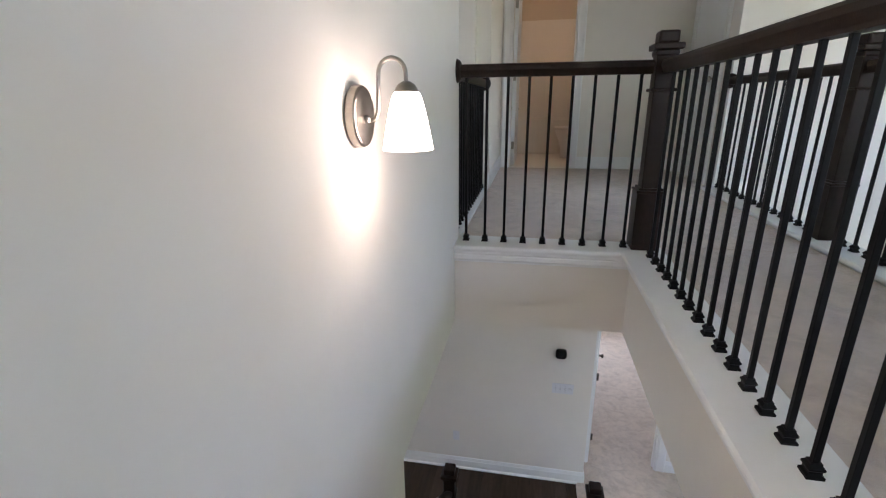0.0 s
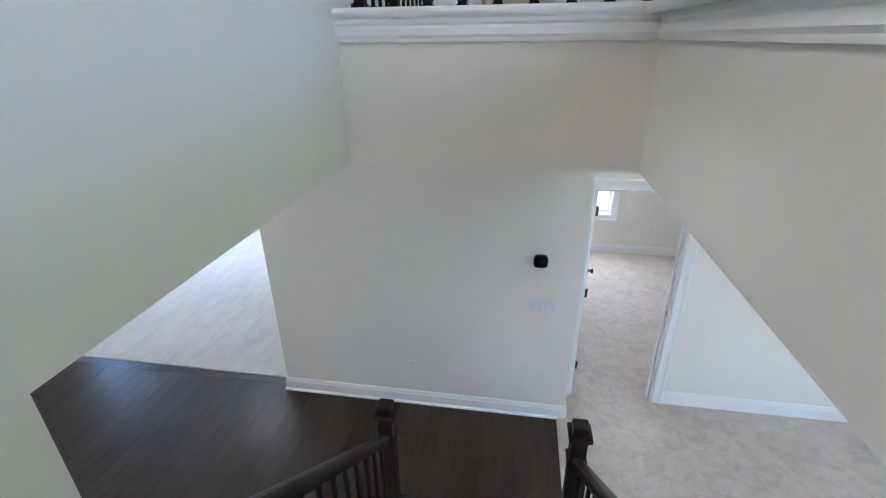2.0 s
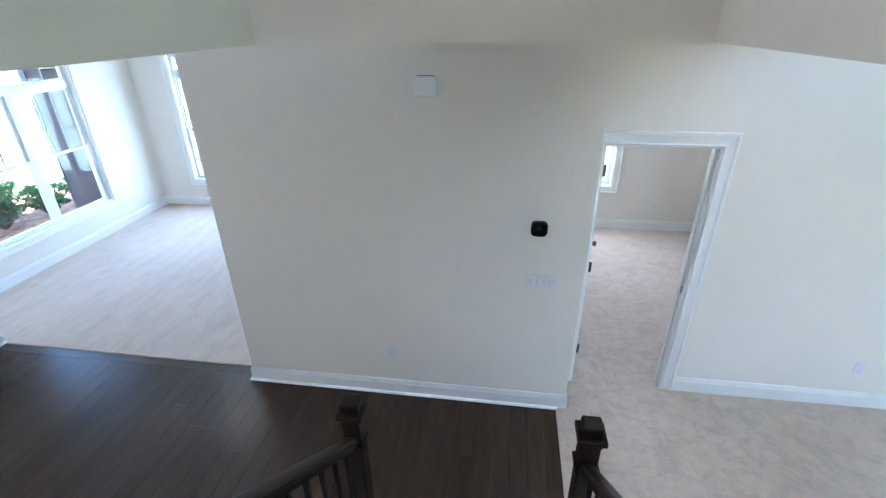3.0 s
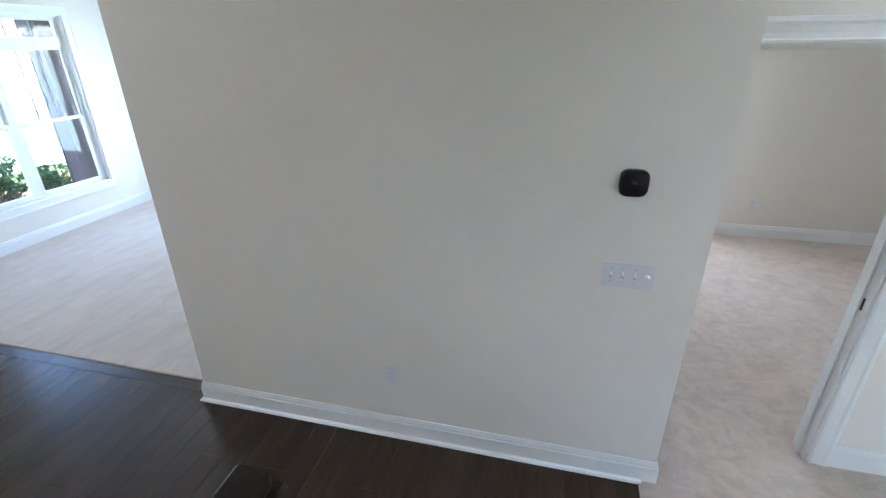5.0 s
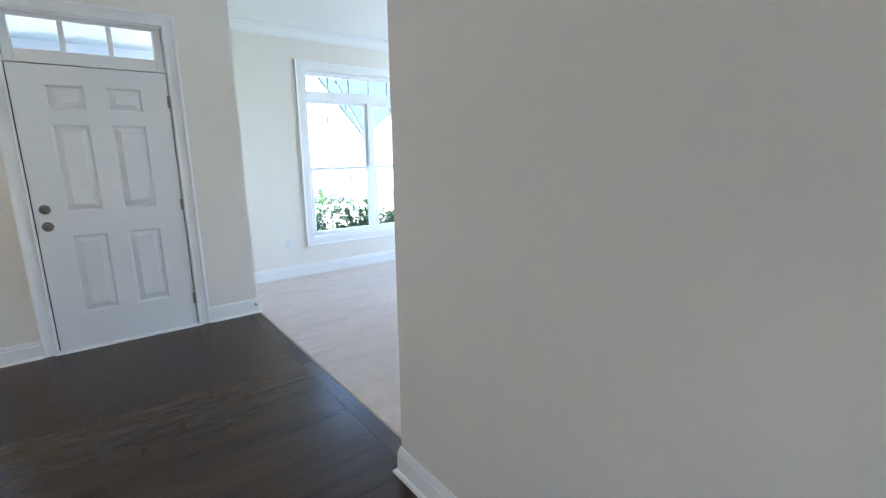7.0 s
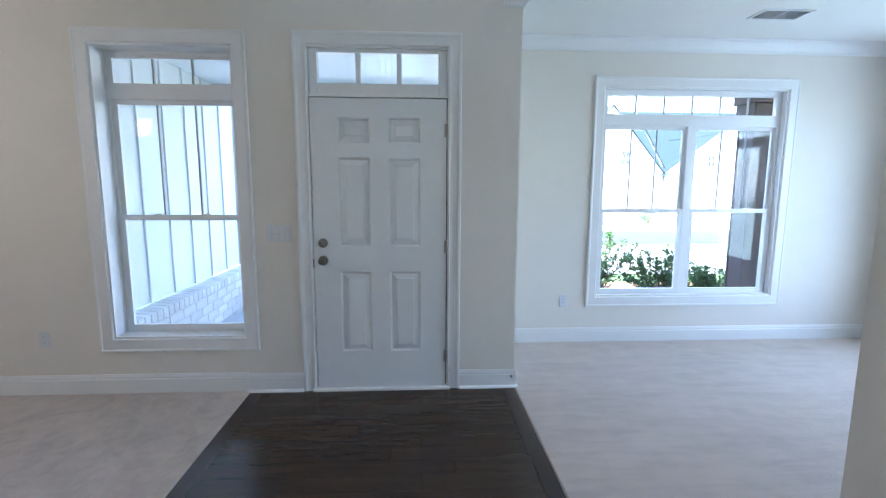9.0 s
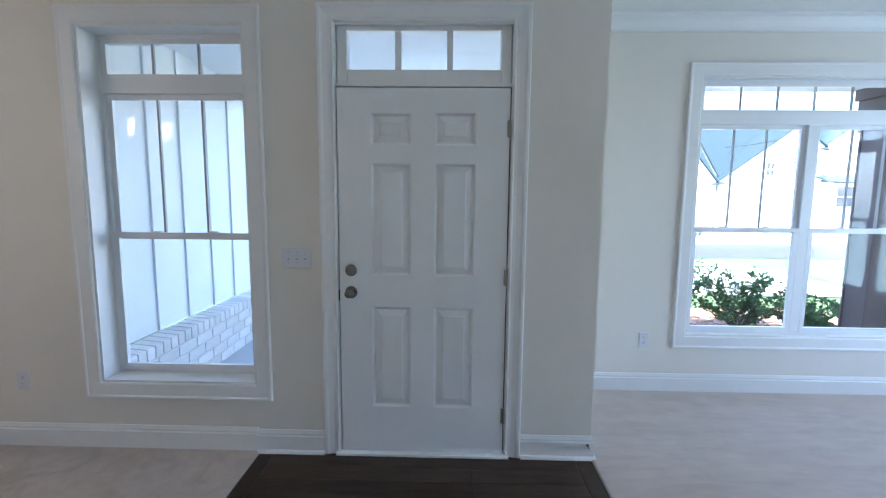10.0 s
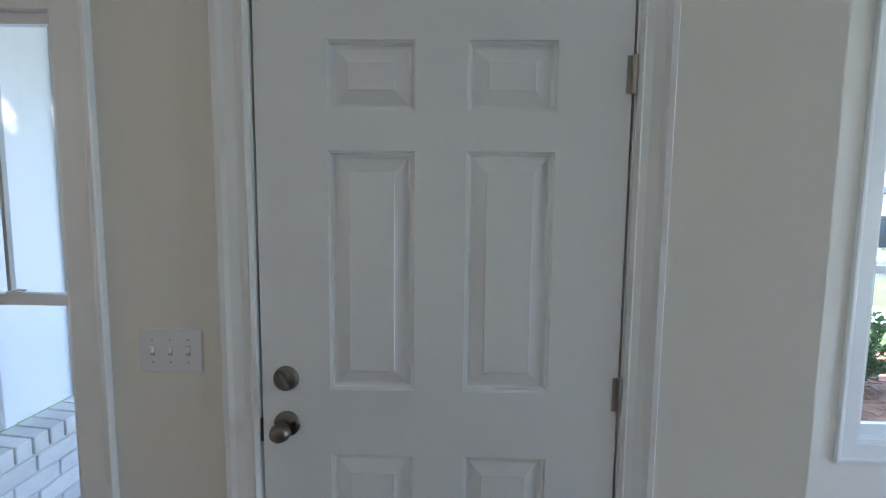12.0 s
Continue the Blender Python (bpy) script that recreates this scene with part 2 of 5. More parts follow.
def joined(*spans):
    """One closed mesh for a wall given as boxes that touch, with no faces between them."""
    cuts = [sorted({round(v, 5) for s in spans for v in s[2 * k:2 * k + 2]}) for k in range(3)]
    solid_cells = set()
    for i, j, k in itertools.product(*(range(len(c) - 1) for c in cuts)):
        mid = [(c[n] + c[n + 1]) / 2 for c, n in zip(cuts, (i, j, k))]
        if any(s[0] < mid[0] < s[1] and s[2] < mid[1] < s[3] and s[4] < mid[2] < s[5] for s in spans):
            solid_cells.add((i, j, k))
    bm = bmesh.new()
    made_verts = {}

    def vert(c):
        if c not in made_verts:
            made_verts[c] = bm.verts.new([cuts[n][c[n]] for n in range(3)])
        return made_verts[c]

    for cell in solid_cells:
        for axis in range(3):
            for end in (0, 1):
                beside = list(cell)
                beside[axis] += 1 if end else -1
                if tuple(beside) in solid_cells:
                    continue
                a, b = [n for n in range(3) if n != axis]
                quad = []
                for da, db in ((0, 0), (1, 0), (1, 1), (0, 1)):
                    c = list(cell)
                    c[axis] += end
                    c[a] += da
                    c[b] += db
                    quad.append(vert(tuple(c)))
                bm.faces.new(quad)
    return bm


def sweep(bm, path, profile, normal, closed=False):
    """A profile of (side, lift) pairs carried along a flat path with mitred corners; side is to the left of the way, lift along the normal."""
    nrm = Vector(normal)
    pts = [Vector(p) for p in path]
    k = len(pts)
    rings = []
    for i, p in enumerate(pts):
        ways = []
        if closed or i > 0:
            ways.append((p - pts[i - 1]).normalized())
        if closed or i < k - 1:
            ways.append((pts[(i + 1) % k] - p).normalized())
        sides = [nrm.cross(w) for w in ways]
        m = sides[0] if len(sides) == 1 else (sides[0] + sides[1]) / (1 + sides[0].dot(sides[1]))
        rings.append([bm.verts.new(p + m * a + nrm * b) for a, b in profile])
    q = len(profile)
    for i in range(k if closed else k - 1):
        r0, r1 = rings[i], rings[(i + 1) % k]
        for j in range(q):
            bm.faces.new((r0[j], r1[j], r1[(j + 1) % q], r0[(j + 1) % q]))
    if not closed:
        bm.faces.new(rings[0][::-1])
        bm.faces.new(rings[-1])
    return bm


def lathe(bm, profile, centre, axis="z", n=28, squash=(1, 1)):
    """Rings of (radius, height) round an axis through centre; a radius of 0 closes the end."""
    c = Vector(centre)
    rings = []
    for r, h in profile:
        ring = []
        for i in range(n if r > 1e-6 else 1):
            a = math.tau * i / n
            u, v = r * math.cos(a) * squash[0], r * math.sin(a) * squash[1]
            p = (u, v, h) if axis == "z" else (h, u, v) if axis == "x" else (v, h, u)
            ring.append(bm.verts.new(c + Vector(p)))
        rings.append(ring)
    for a, b in zip(rings, rings[1:]):
        for i in range(max(len(a), len(b))):
            j = (i + 1) % max(len(a), len(b))
            if len(a) == 1:
                bm.faces.new((a[0], b[i], b[j]))
            elif len(b) == 1:
                bm.faces.new((a[i], a[j], b[0]))
            else:
                bm.faces.new((a[i], a[j], b[j], b[i]))
    return bm


def tube(bm, pts, r, n=12):
    pts = [Vector(p) for p in pts]
    rings = []
    side = None
    for i, p in enumerate(pts):
        w = (pts[min(i + 1, len(pts) - 1)] - pts[max(i - 1, 0)]).normalized()
        if side is None:
            side = w.orthogonal().normalized()
        side = (side - w * side.dot(w)).normalized()
        up = w.cross(side)
        rings.append([bm.verts.new(p + (side * math.cos(math.tau * k / n) + up * math.sin(math.tau * k / n)) * r) for k in range(n)])
    for a, b in zip(rings, rings[1:]):
        for k in range(n):
            bm.faces.new((a[k], a[(k + 1) % n], b[(k + 1) % n], b[k]))
    bm.faces.new(rings[0][::-1])
    bm.faces.new(rings[-1])
    return bm


def finish(bm, name, mat, smooth=False):
    bmesh.ops.recalc_face_normals(bm, faces=bm.faces)
    me = bpy.data.meshes.new(name)
    bm.to_mesh(me)
    bm.free()
    me.materials.append(mat)
    if smooth:
        for p in me.polygons:
            p.use_smooth = True
    return me


def part(name, bm, mat, parent, label="", smooth=False):
    ob = new(name, finish(bm, name, mat, smooth) if isinstance(bm, bmesh.types.BMesh) else bm)
    ob.parent = parent
    return tagged(ob, label)


def setting(name, bm, mat, label, category):
    return tagged(new(name, finish(bm, name, mat)), label, category, kind="structure")


def thing(name, label, category, m=None, group="", kind=""):
    ob = new(name)
    ob.empty_display_size = 0.1
    if m is not None:
        ob.matrix_world = m
    return tagged(ob, label, category, group, kind)


def solid(name, bm, mat, label, category, group="", smooth=False):
    return tagged(new(name, finish(bm, name, mat, smooth)), label, category, group)


def facing(origin, right, into):
    """Local x runs right along a wall as seen from its room, y up, z into the room."""
    r, w = Vector(right), Vector(into)
    u = Vector((0, 0, 1))
    return Matrix(((r.x, u.x, w.x, origin[0]), (r.y, u.y, w.y, origin[1]), (r.z, u.z, w.z, origin[2]), (0, 0, 0, 1)))

# ---- large structure ---------------------------------------------------------
CEIL1, FLOOR2, CEIL2, CEILD = 2.70, 3.125, 5.56, 2.74
UP = (0, 0, 1)

setting("wall_front", joined(
    (-0.175, -0.005, -4.2, -1.385, 0, CEIL2), (-0.175, -0.005, -0.487, -0.035, 0, CEIL2), (-0.175, -0.005, 0.949, 1.416, 0, CEIL2),
    (-0.175, -0.005, -1.385, -0.487, 0, 0.40), (-0.175, -0.005, -1.385, -0.487, 2.36, CEIL2), (-0.175, -0.005, -0.035, 0.949, 2.39, 3.9), (-0.175, -0.005, -0.035, 0.0, 3.9, 5.1), (-0.175, -0.005, 0.9, 0.949, 3.9, 5.1), (-0.175, -0.005, -0.035, 0.949, 5.1, CEIL2)),
    WALL, "cream painted front wall beside the entrance door", "wall")
setting("wall_dining_return", joined((-1.12, -0.175, 1.296, 1.416, 0, CEIL2)), WALL, "cream painted return wall of the dining room", "wall")
setting("wall_dining_front", joined(
    (-1.12, -0.94, 1.416, 2.37, 0, CEILD), (-1.12, -0.94, 4.065, 5.07, 0, CEILD),
    (-1.12, -0.94, 2.37, 4.065, 0, 0.44), (-1.12, -0.94, 2.37, 4.065, 2.335, CEILD)), WALL, "cream painted window wall of the dining room", "wall")
setting("wall_dining_side", joined(
    (-1.12, -0.31, 5.07, 5.25, 0, CEILD), (1.385, 5.08, 5.07, 5.25, 0, CEILD),
    (-0.31, 1.385, 5.07, 5.25, 0, 0.44), (-0.31, 1.385, 5.07, 5.25, 2.335, CEILD)), WALL, "cream painted side wall of the dining room", "wall")
setting("wall_thermostat", joined((2.655, 5.245, 1.287, 1.416, 0, CEIL1), (2.655, 4.05, 1.287, 1.416, CEIL1, CEIL2), (-0.005, 2.655, 1.287, 1.416, CEILD, CEIL2)),
        WALL, "off-white partition wall between foyer and dining room", "wall")
setting("wall_partition", joined((5.125, 5.245, 1.416, 5.25, 0, CEIL1)), WALL, "off-white partition wall beside the bedroom", "wall")
setting("wall_bedroom_door", joined(
    (5.245, 5.317, 1.60, 1.72, 0, CEIL1), (6.045, 9.9, 1.60, 1.72, 0, CEIL1), (5.317, 6.045, 1.60, 1.72, 2.01, CEIL1), (6.15, 9.9, 1.60, 1.72, CEIL1, CEIL2)),
    WALL, "off-white wall with the bedroom doorway", "wall")
setting("wall_bedroom_far", joined(
    (5.245, 5.33, 4.88, 5.06, 0, CEIL1), (6.13, 8.7, 4.88, 5.06, 0, CEIL1), (5.33, 6.13, 4.88, 5.06, 0, 0.63), (5.33, 6.13, 4.88, 5.06, 2.15, CEIL1)),
    WALL, "pale bedroom wall with a window", "wall")
setting("wall_bedroom_side", joined((8.55, 8.7, 1.72, 5.06, 0, CEIL1)), WALL, "pale bedroom side wall", "wall")
setting("wall_family_east", joined((9.9, 10.05, -6.5, -1.7, 0, CEIL2), (9.9, 10.05, -1.7, -1.5, 0, 3.7), (9.9, 10.05, 0.2, 1.72, 0, 3.7), (9.9, 10.05, -1.5, 0.2, 0, 0.5), (9.9, 10.05, -1.5, 0.2, 2.5, 3.7), (9.9, 10.05, 0.9, 1.72, 3.7, CEIL2), (9.9, 10.05, -1.7, 0.9, 5.2, CEIL2)), WALL, "off-white family room wall", "wall")
setting("wall_front_room_south", boxes((-0.175, 4.05, -4.35, -4.2, 0, CEIL1)), WALL, "off-white end wall of the front room", "wall")
setting("wall_south", joined((4.05, 6.7, -6.65, -6.5, 0, CEIL2), (9.3, 10.05, -6.65, -6.5, 0, CEIL2), (6.7, 9.3, -6.65, -6.5, 0, 3.9), (6.7, 9.3, -6.65, -6.5, 5.2, CEIL2)), WALL, "off-white rear wall", "wall")
setting("wall_stair_left", joined((4.05, 4.173, -6.5, -1.588, 0, CEIL2), (4.05, 4.173, -1.588, -0.36, CEIL1, CEIL2)), WALL, "off-white stair wall carrying the sconce", "wall")
setting("wall_stair_right", joined((5.075, 5.20, -6.5, -1.60, 0, FLOOR2 - 0.01), (5.075, 5.20, -1.60, -0.38, CEIL1, FLOOR2 - 0.01)), WALL, "off-white wall below the hall railing", "wall")
setting("stairwell_beam", joined((4.173, 5.075, -0.50, -0.38, CEIL1, FLOOR2 - 0.01)), WALL, "off-white painted face of the stairwell beam", "beam")
setting("wall_upper_void", joined((4.05, 4.12, -0.36, 1.416, CEIL1, FLOOR2 - 0.012)), WALL, "off-white edge of the upper hall", "wall")
setting("wall_upper_hall_left", joined((4.05, 4.17, 1.416, 2.80, CEIL1, CEIL2)), WALL, "off-white upper hall wall", "wall")
setting("wall_upper_hall_far", joined((4.17, 4.27, 2.80, 2.92, FLOOR2 - 0.02, CEIL2), (4.98, 6.15, 2.80, 2.92, FLOOR2 - 0.02, CEIL2), (4.27, 4.98, 2.80, 2.92, 5.16, CEIL2)),
        WALL, "off-white upper hall wall with the bathroom doorway", "wall")
setting("wall_upper_hall_right", joined((6.15, 6.27, 1.72, 2.92, CEIL1, CEIL2)), WALL, "shaded upper hall side wall", "wall")
setting("wall_foyer_south", joined((-0.005, 4.05, -0.47, -0.36, CEIL1 + 0.005, CEIL2)), WALL, "off-white upper foyer wall", "wall")

setting("ceiling_front_room", boxes((-0.005, 4.05, -4.2, -0.36, CEIL1, CEIL1 + 0.10)), CEIL, "white ceiling of the front room", "ceiling")
setting("ceiling_hall", joined((4.12, 6.2, -0.38, 1.287, CEIL1, CEIL1 + 0.10), (5.20, 6.2, -6.5, -0.38, CEIL1, CEIL1 + 0.10), (5.20, 6.2, 1.287, 1.60, CEIL1, CEIL1 + 0.1)), CEIL, "white ceiling under the upper hall", "ceiling")
setting("ceiling_dining", boxes((-0.94, 5.08, 1.416, 5.07, CEILD, CEILD + 0.1)), CEIL, "white dining room ceiling", "ceiling")
setting("ceiling_bedroom", boxes((5.2, 8.55, 1.72, 5.06, CEIL1, CEIL1 + 0.1)), CEIL, "white bedroom ceiling", "ceiling")
setting("ceiling_upper", boxes((-0.15, 10.05, -6.65, 2.92, CEIL2, CEIL2 + 0.1)), CEIL, "white upper ceiling", "ceiling")

floor = setting("floor", boxes((-0.005, 5.178, -0.478, 1.419, -0.05, -0.006)), SUB, "dark hand-scraped hardwood foyer floor", "floor")


def carpet_sheet(name, spans, label, mat=CARPET):
    return setting(name, boxes(*spans, bevel=0.006), mat, label, "carpet")


carpet_sheet("carpet_dining", [(-0.94, 5.08, 1.419, 5.07, -0.05, 0.008)], "beige pile carpet with vacuum marks in the dining room", CARPET_COMBED)
carpet_sheet("carpet_front_room", [(-0.005, 4.05, -4.2, -0.478, -0.05, 0.008)], "beige pile carpet in the front room")
setting("carpet_family", joined((5.178, 9.9, -6.5, 1.60, -0.05, 0.008), (5.245, 8.55, 1.60, 4.88, -0.05, 0.008)), CARPET, "beige mottled pile carpet running into the bedroom", "carpet")
carpet_sheet("carpet_upper_hall", [(4.12, 6.04, -0.29, 2.80, FLOOR2 - 0.02, FLOOR2), (5.235, 6.04, -6.5, -0.29, FLOOR2 - 0.02, FLOOR2 - 0.001), (4.17, 5.235, -6.5, -3.66, FLOOR2 - 0.02, FLOOR2 - 0.002)],
             "beige upper hall carpet")
setting("floor_upper_deck", joined((4.12, 6.2, -0.38, 2.92, CEIL1 + 0.11, FLOOR2 - 0.025), (5.2, 6.2, -6.5, -0.38, CEIL1 + 0.11, FLOOR2 - 0.025), (4.173, 5.075, -6.5, -3.62, CEIL1, FLOOR2 - 0.025)), WALL, "edge of the upper floor", "floor")

# ---- mouldings ---------------------------------------------------------------
BASE = [(0.0, 0.0), (0.016, 0.0), (0.016, 0.100), (0.011, 0.108), (0.013, 0.116), (0.008, 0.130), (0.006, 0.137), (0.0, 0.137)]
SHOE = [(0.0, 0.0), (0.034, 0.0), (0.033, 0.009), (0.027, 0.017), (0.016, 0.022), (0.0, 0.022)]


def baseboard(name, path, z, shoe=False, label="white moulded baseboard along the wall"):
    bm = bmesh.new()
    pts = [(x, y, z) for x, y in path]
    sweep(bm, pts, BASE, UP)
    ob = setting(name, bm, TRIM, label, "baseboard")
    if shoe:
        part("shoe_moulding", sweep(bmesh.new(), pts, SHOE, UP), TRIM, ob)
    return ob


baseboard("baseboard_thermostat", [(5.245, 1.58), (5.245, 1.287), (2.655, 1.287), (2.655, 1.416)], -0.004, False, "white moulded baseboard with shoe moulding on hardwood")
part("shoe_moulding", sweep(bmesh.new(), [(5.19, 1.287, -0.003), (2.655, 1.287, -0.003), (2.655, 1.416, -0.003)], SHOE, UP), TRIM, bpy.data.objects["baseboard_thermostat"])
baseboard("baseboard_front_left", [(-0.005, -0.10), (-0.005, -0.49)], -0.004, True)
baseboard("baseboard_front_right", [(-0.005, 1.016), (-0.005, 1.416), (-0.93, 1.416)][::-1], -0.004, True)
baseboard("baseboard_front_room", [(-0.005, -0.49), (-0.005, -4.2)], 0.006)
baseboard("baseboard_dining", [(5.08, 5.07), (-0.94, 5.07), (-0.94, 1.416)], 0.006)
baseboard("baseboard_family", [(6.13, 1.60), (9.9, 1.60)][::-1], 0.006)
baseboard("baseboard_bedroom", [(5.245, 1.8), (5.245, 4.88), (8.55, 4.88), (8.55, 1.72)][::-1], 0.006)
baseboard("baseboard_upper_far", [(5.06, 2.80), (6.15, 2.80)][::-1], FLOOR2 - 0.002)
baseboard("baseboard_upper_left", [(4.17, 1.31), (4.17, 2.80)][::-1], FLOOR2 - 0.002)
CROWN = [(0.0, 0.0), (0.0, -0.105), (0.012, -0.105), (0.016, -0.092), (0.030, -0.080), (0.052, -0.050), (0.062, -0.026), (0.082, -0.016), (0.086, 0.0)]
bm = bmesh.new()
sweep(bm, [(5.08, 5.07, CEILD - 0.002), (-0.94, 5.07, CEILD - 0.002), (-0.94, 1.416, CEILD - 0.002), (-0.005, 1.416, CEILD - 0.002), (-0.005, 1.29, CEILD - 0.002)], CROWN, UP)
setting("crown_moulding", bm, TRIM, "white crown moulding round the dining ceiling", "crown moulding")

CASING = [(0.0, 0.0), (0.0, 0.013), (0.010, 0.017), (0.016, 0.012), (0.034, 0.012), (0.060, 0.016), (0.072, 0.021), (0.086, 0.021), (0.090, 0.016), (0.090, 0.0)]
FLATCASE = [(0.0, 0.0), (0.0, 0.014), (0.006, 0.018), (0.070, 0.018), (0.078, 0.022), (0.088, 0.022), (0.090, 0.018), (0.090, 0.0)]


def ring(bm, u0, u1, v0, v1, t, w0, w1):
    """A rectangular frame of width t inside the given outline."""
    for s in ((u0, u0 + t, v0, v1), (u1 - t, u1, v0, v1), (u0 + t, u1 - t, v0, v0 + t), (u0 + t, u1 - t, v1 - t, v1)):
        box(bm, *s, w0, w1)
    return bm


def pane(name, parent, u0, u1, v0, v1, w):
    ob = part(name, boxes((u0, u1, v0, v1, w - 0.002, w + 0.002)), GLASS, parent)
    ob.visible_shadow = False
    return ob


def sash_window(name, m, width, height, sashes, label, depth=0.15, transom=True):
    """A cased double-hung window with a transom row; local x right, y up, z into the room, from the opening's lower corner."""
    ob = thing(name, label, "window", m, kind="structure")
    cas = sweep(bmesh.new(), [(0, 0, 0), (0, height, 0), (width, height, 0), (width, 0, 0)], FLATCASE, (0, 0, 1), True)
    part("casing", cas, TRIM, ob)
    lin = ring(bmesh.new(), -0.0005, width + 0.0005, -0.0005, height + 0.0005, 0.014, -depth + 0.012, 0.004)
    part("jamb_liner", lin, TRIM, ob)
    e = 0.012
    fr = 0.020
    w0, w1 = -depth - 0.035, -depth + 0.022
    frame_bm = ring(bmesh.new(), e, width - e, e, height - e, fr, w0, w1)
    top = height - e - fr
    low = e + fr
    z_tr0 = top - 0.215
    if transom:
        box(frame_bm, e + fr, width - e - fr, z_tr0 - 0.08, z_tr0, w0, w1 + 0.004)
    part("window_frame", frame_bm, VINYL, ob)
    inner_w = width - 2 * (e + fr)
    post = 0.075
    cell = (inner_w - post * (sashes - 1)) / sashes
    if transom:
        f = part("transom_sash", ring(bmesh.new(), e + fr, width - e - fr, z_tr0, top, 0.026, w0 + 0.01, w1 - 0.008), VINYL, ob)
        u0, u1 = e + fr + 0.026, width - e - fr - 0.026
        pane("pane", ob, u0, u1, z_tr0 + 0.026, top - 0.026, -depth)
        n = 3 * sashes
        for k in range(1, n):
            u = u0 + (u1 - u0) * k / n
            part("muntin", boxes((u - 0.0056, u + 0.0056, z_tr0 + 0.026, top - 0.026, -depth - 0.008, -depth + 0.008)), BARS, f)
        top_sash = z_tr0 - 0.08
    else:
        top_sash = top
    meet = low + (top_sash - low) * 0.50
    for s in range(sashes):
        a = e + fr + s * (cell + post)
        b = a + cell
        if s:
            part("mullion", boxes((a - post, a, low, top_sash, w0, w1 + 0.004), bevel=0.003), VINYL, ob)
        up = part("upper_sash", ring(bmesh.new(), a, b, meet - 0.02, top_sash, 0.030, -depth - 0.026, -depth - 0.002), VINYL, ob)
        lo = part("lower_sash", ring(bmesh.new(), a, b, low, meet + 0.02, 0.032, -depth - 0.001, -depth + 0.026), VINYL, ob)
        pane("pane", ob, a + 0.030, b - 0.030, meet + 0.010, top_sash - 0.030, -depth - 0.014)
        pane("pane", ob, a + 0.032, b - 0.032, low + 0.032, meet - 0.012, -depth + 0.012)
        for k in (1, 2):
            u = a + 0.034 + (cell - 0.068) * k / 3
            part("muntin", boxes((u - 0.0056, u + 0.0056, meet + 0.010, top_sash - 0.030, -depth - 0.022, -depth - 0.006)), BARS, up)
        for k in (0.3, 0.7):
            u = a + cell * k
            lock = bmesh.new()
            box(lock, u - 0.026, u + 0.026, meet + 0.02, meet + 0.025, -depth - 0.001, -depth + 0.022, bevel=0.003)
            lathe(lock, [(0.011, 0.0), (0.011, 0.005), (0.0, 0.006)], (u, meet + 0.025, -depth + 0.011), "y", 12)
            box(lock, u - 0.004, u + 0.032, meet + 0.026, meet + 0.030, -depth + 0.006, -depth + 0.016, bevel=0.002)
            part("sash_lock", lock, VINYL, lo)
    return ob


sash_window("window_1", facing((-0.005, -1.385, 0.40), (0, 1, 0), (1, 0, 0)), 0.898, 1.96, 1, "tall white double-hung window with deep reveal and transom")
sash_window("window_2", facing((-0.94, 2.37, 0.44), (0, 1, 0), (1, 0, 0)), 1.695, 1.895, 2, "white twin double-hung window with six-light transom", depth=0.075)
sash_window("window_3", facing((-0.31, 5.07, 0.44), (1, 0, 0), (0, -1, 0)), 1.695, 1.895, 2, "white twin double-hung window on the dining side wall", depth=0.075)
sash_window("window_4", facing((5.33, 4.88, 0.63), (1, 0, 0), (0, -1, 0)), 0.80, 1.52, 1, "white double-hung bedroom window", depth=0.09, transom=False)

# unseen east windows, assumed from the daylight on the stair wall
sash_window("window_5", facing((9.9, 0.2, 0.5), (0, -1, 0), (-1, 0, 0)), 1.7, 2.0, 2, "unseen pair of white double-hung family room windows, assumed for the east light", depth=0.075)
sash_window("window_6", facing((9.9, 0.9, 3.7), (0, -1, 0), (-1, 0, 0)), 2.6, 1.5, 3, "unseen upper row of white family room windows, assumed for the east light", depth=0.075, transom=False)
sash_window("window_7", facing((-0.005, 0.0, 3.9), (0, 1, 0), (1, 0, 0)), 0.90, 1.20, 1, "white window high above the front door", transom=False)
# unseen opening made for the added south light
sash_window("window_8", facing((9.3, -6.5, 3.9), (-1, 0, 0), (0, 1, 0)), 2.6, 1.3, 3, "unseen row of upper windows added for the south light", depth=0.075, transom=False)

# ---- front door --------------------------------------------------------------


def raised_panel(bm, u0, u1, v0, v1):
    """Moulded groove and raised field, front at z = 0, standing over a hole in the door's face."""
    loops = [(0.0, 0.0), (0.0015, -0.003), (0.006, -0.004), (0.0075, -0.011), (0.012, -0.0135), (0.018, -0.0135), (0.049, -0.003), (0.051, -0.0005), (0.053, -0.0005)]
    rings = []
    for d, w in loops:
        rings.append([bm.verts.new(p) for p in ((u0 + d, v0 + d, w), (u1 - d, v0 + d, w), (u1 - d, v1 - d, w), (u0 + d, v1 - d, w))])
    for a, b in zip(rings, rings[1:]):
        for k in range(4):
            bm.faces.new((a[k], a[(k + 1) % 4], b[(k + 1) % 4], b[k]))
    bm.faces.new(rings[-1])


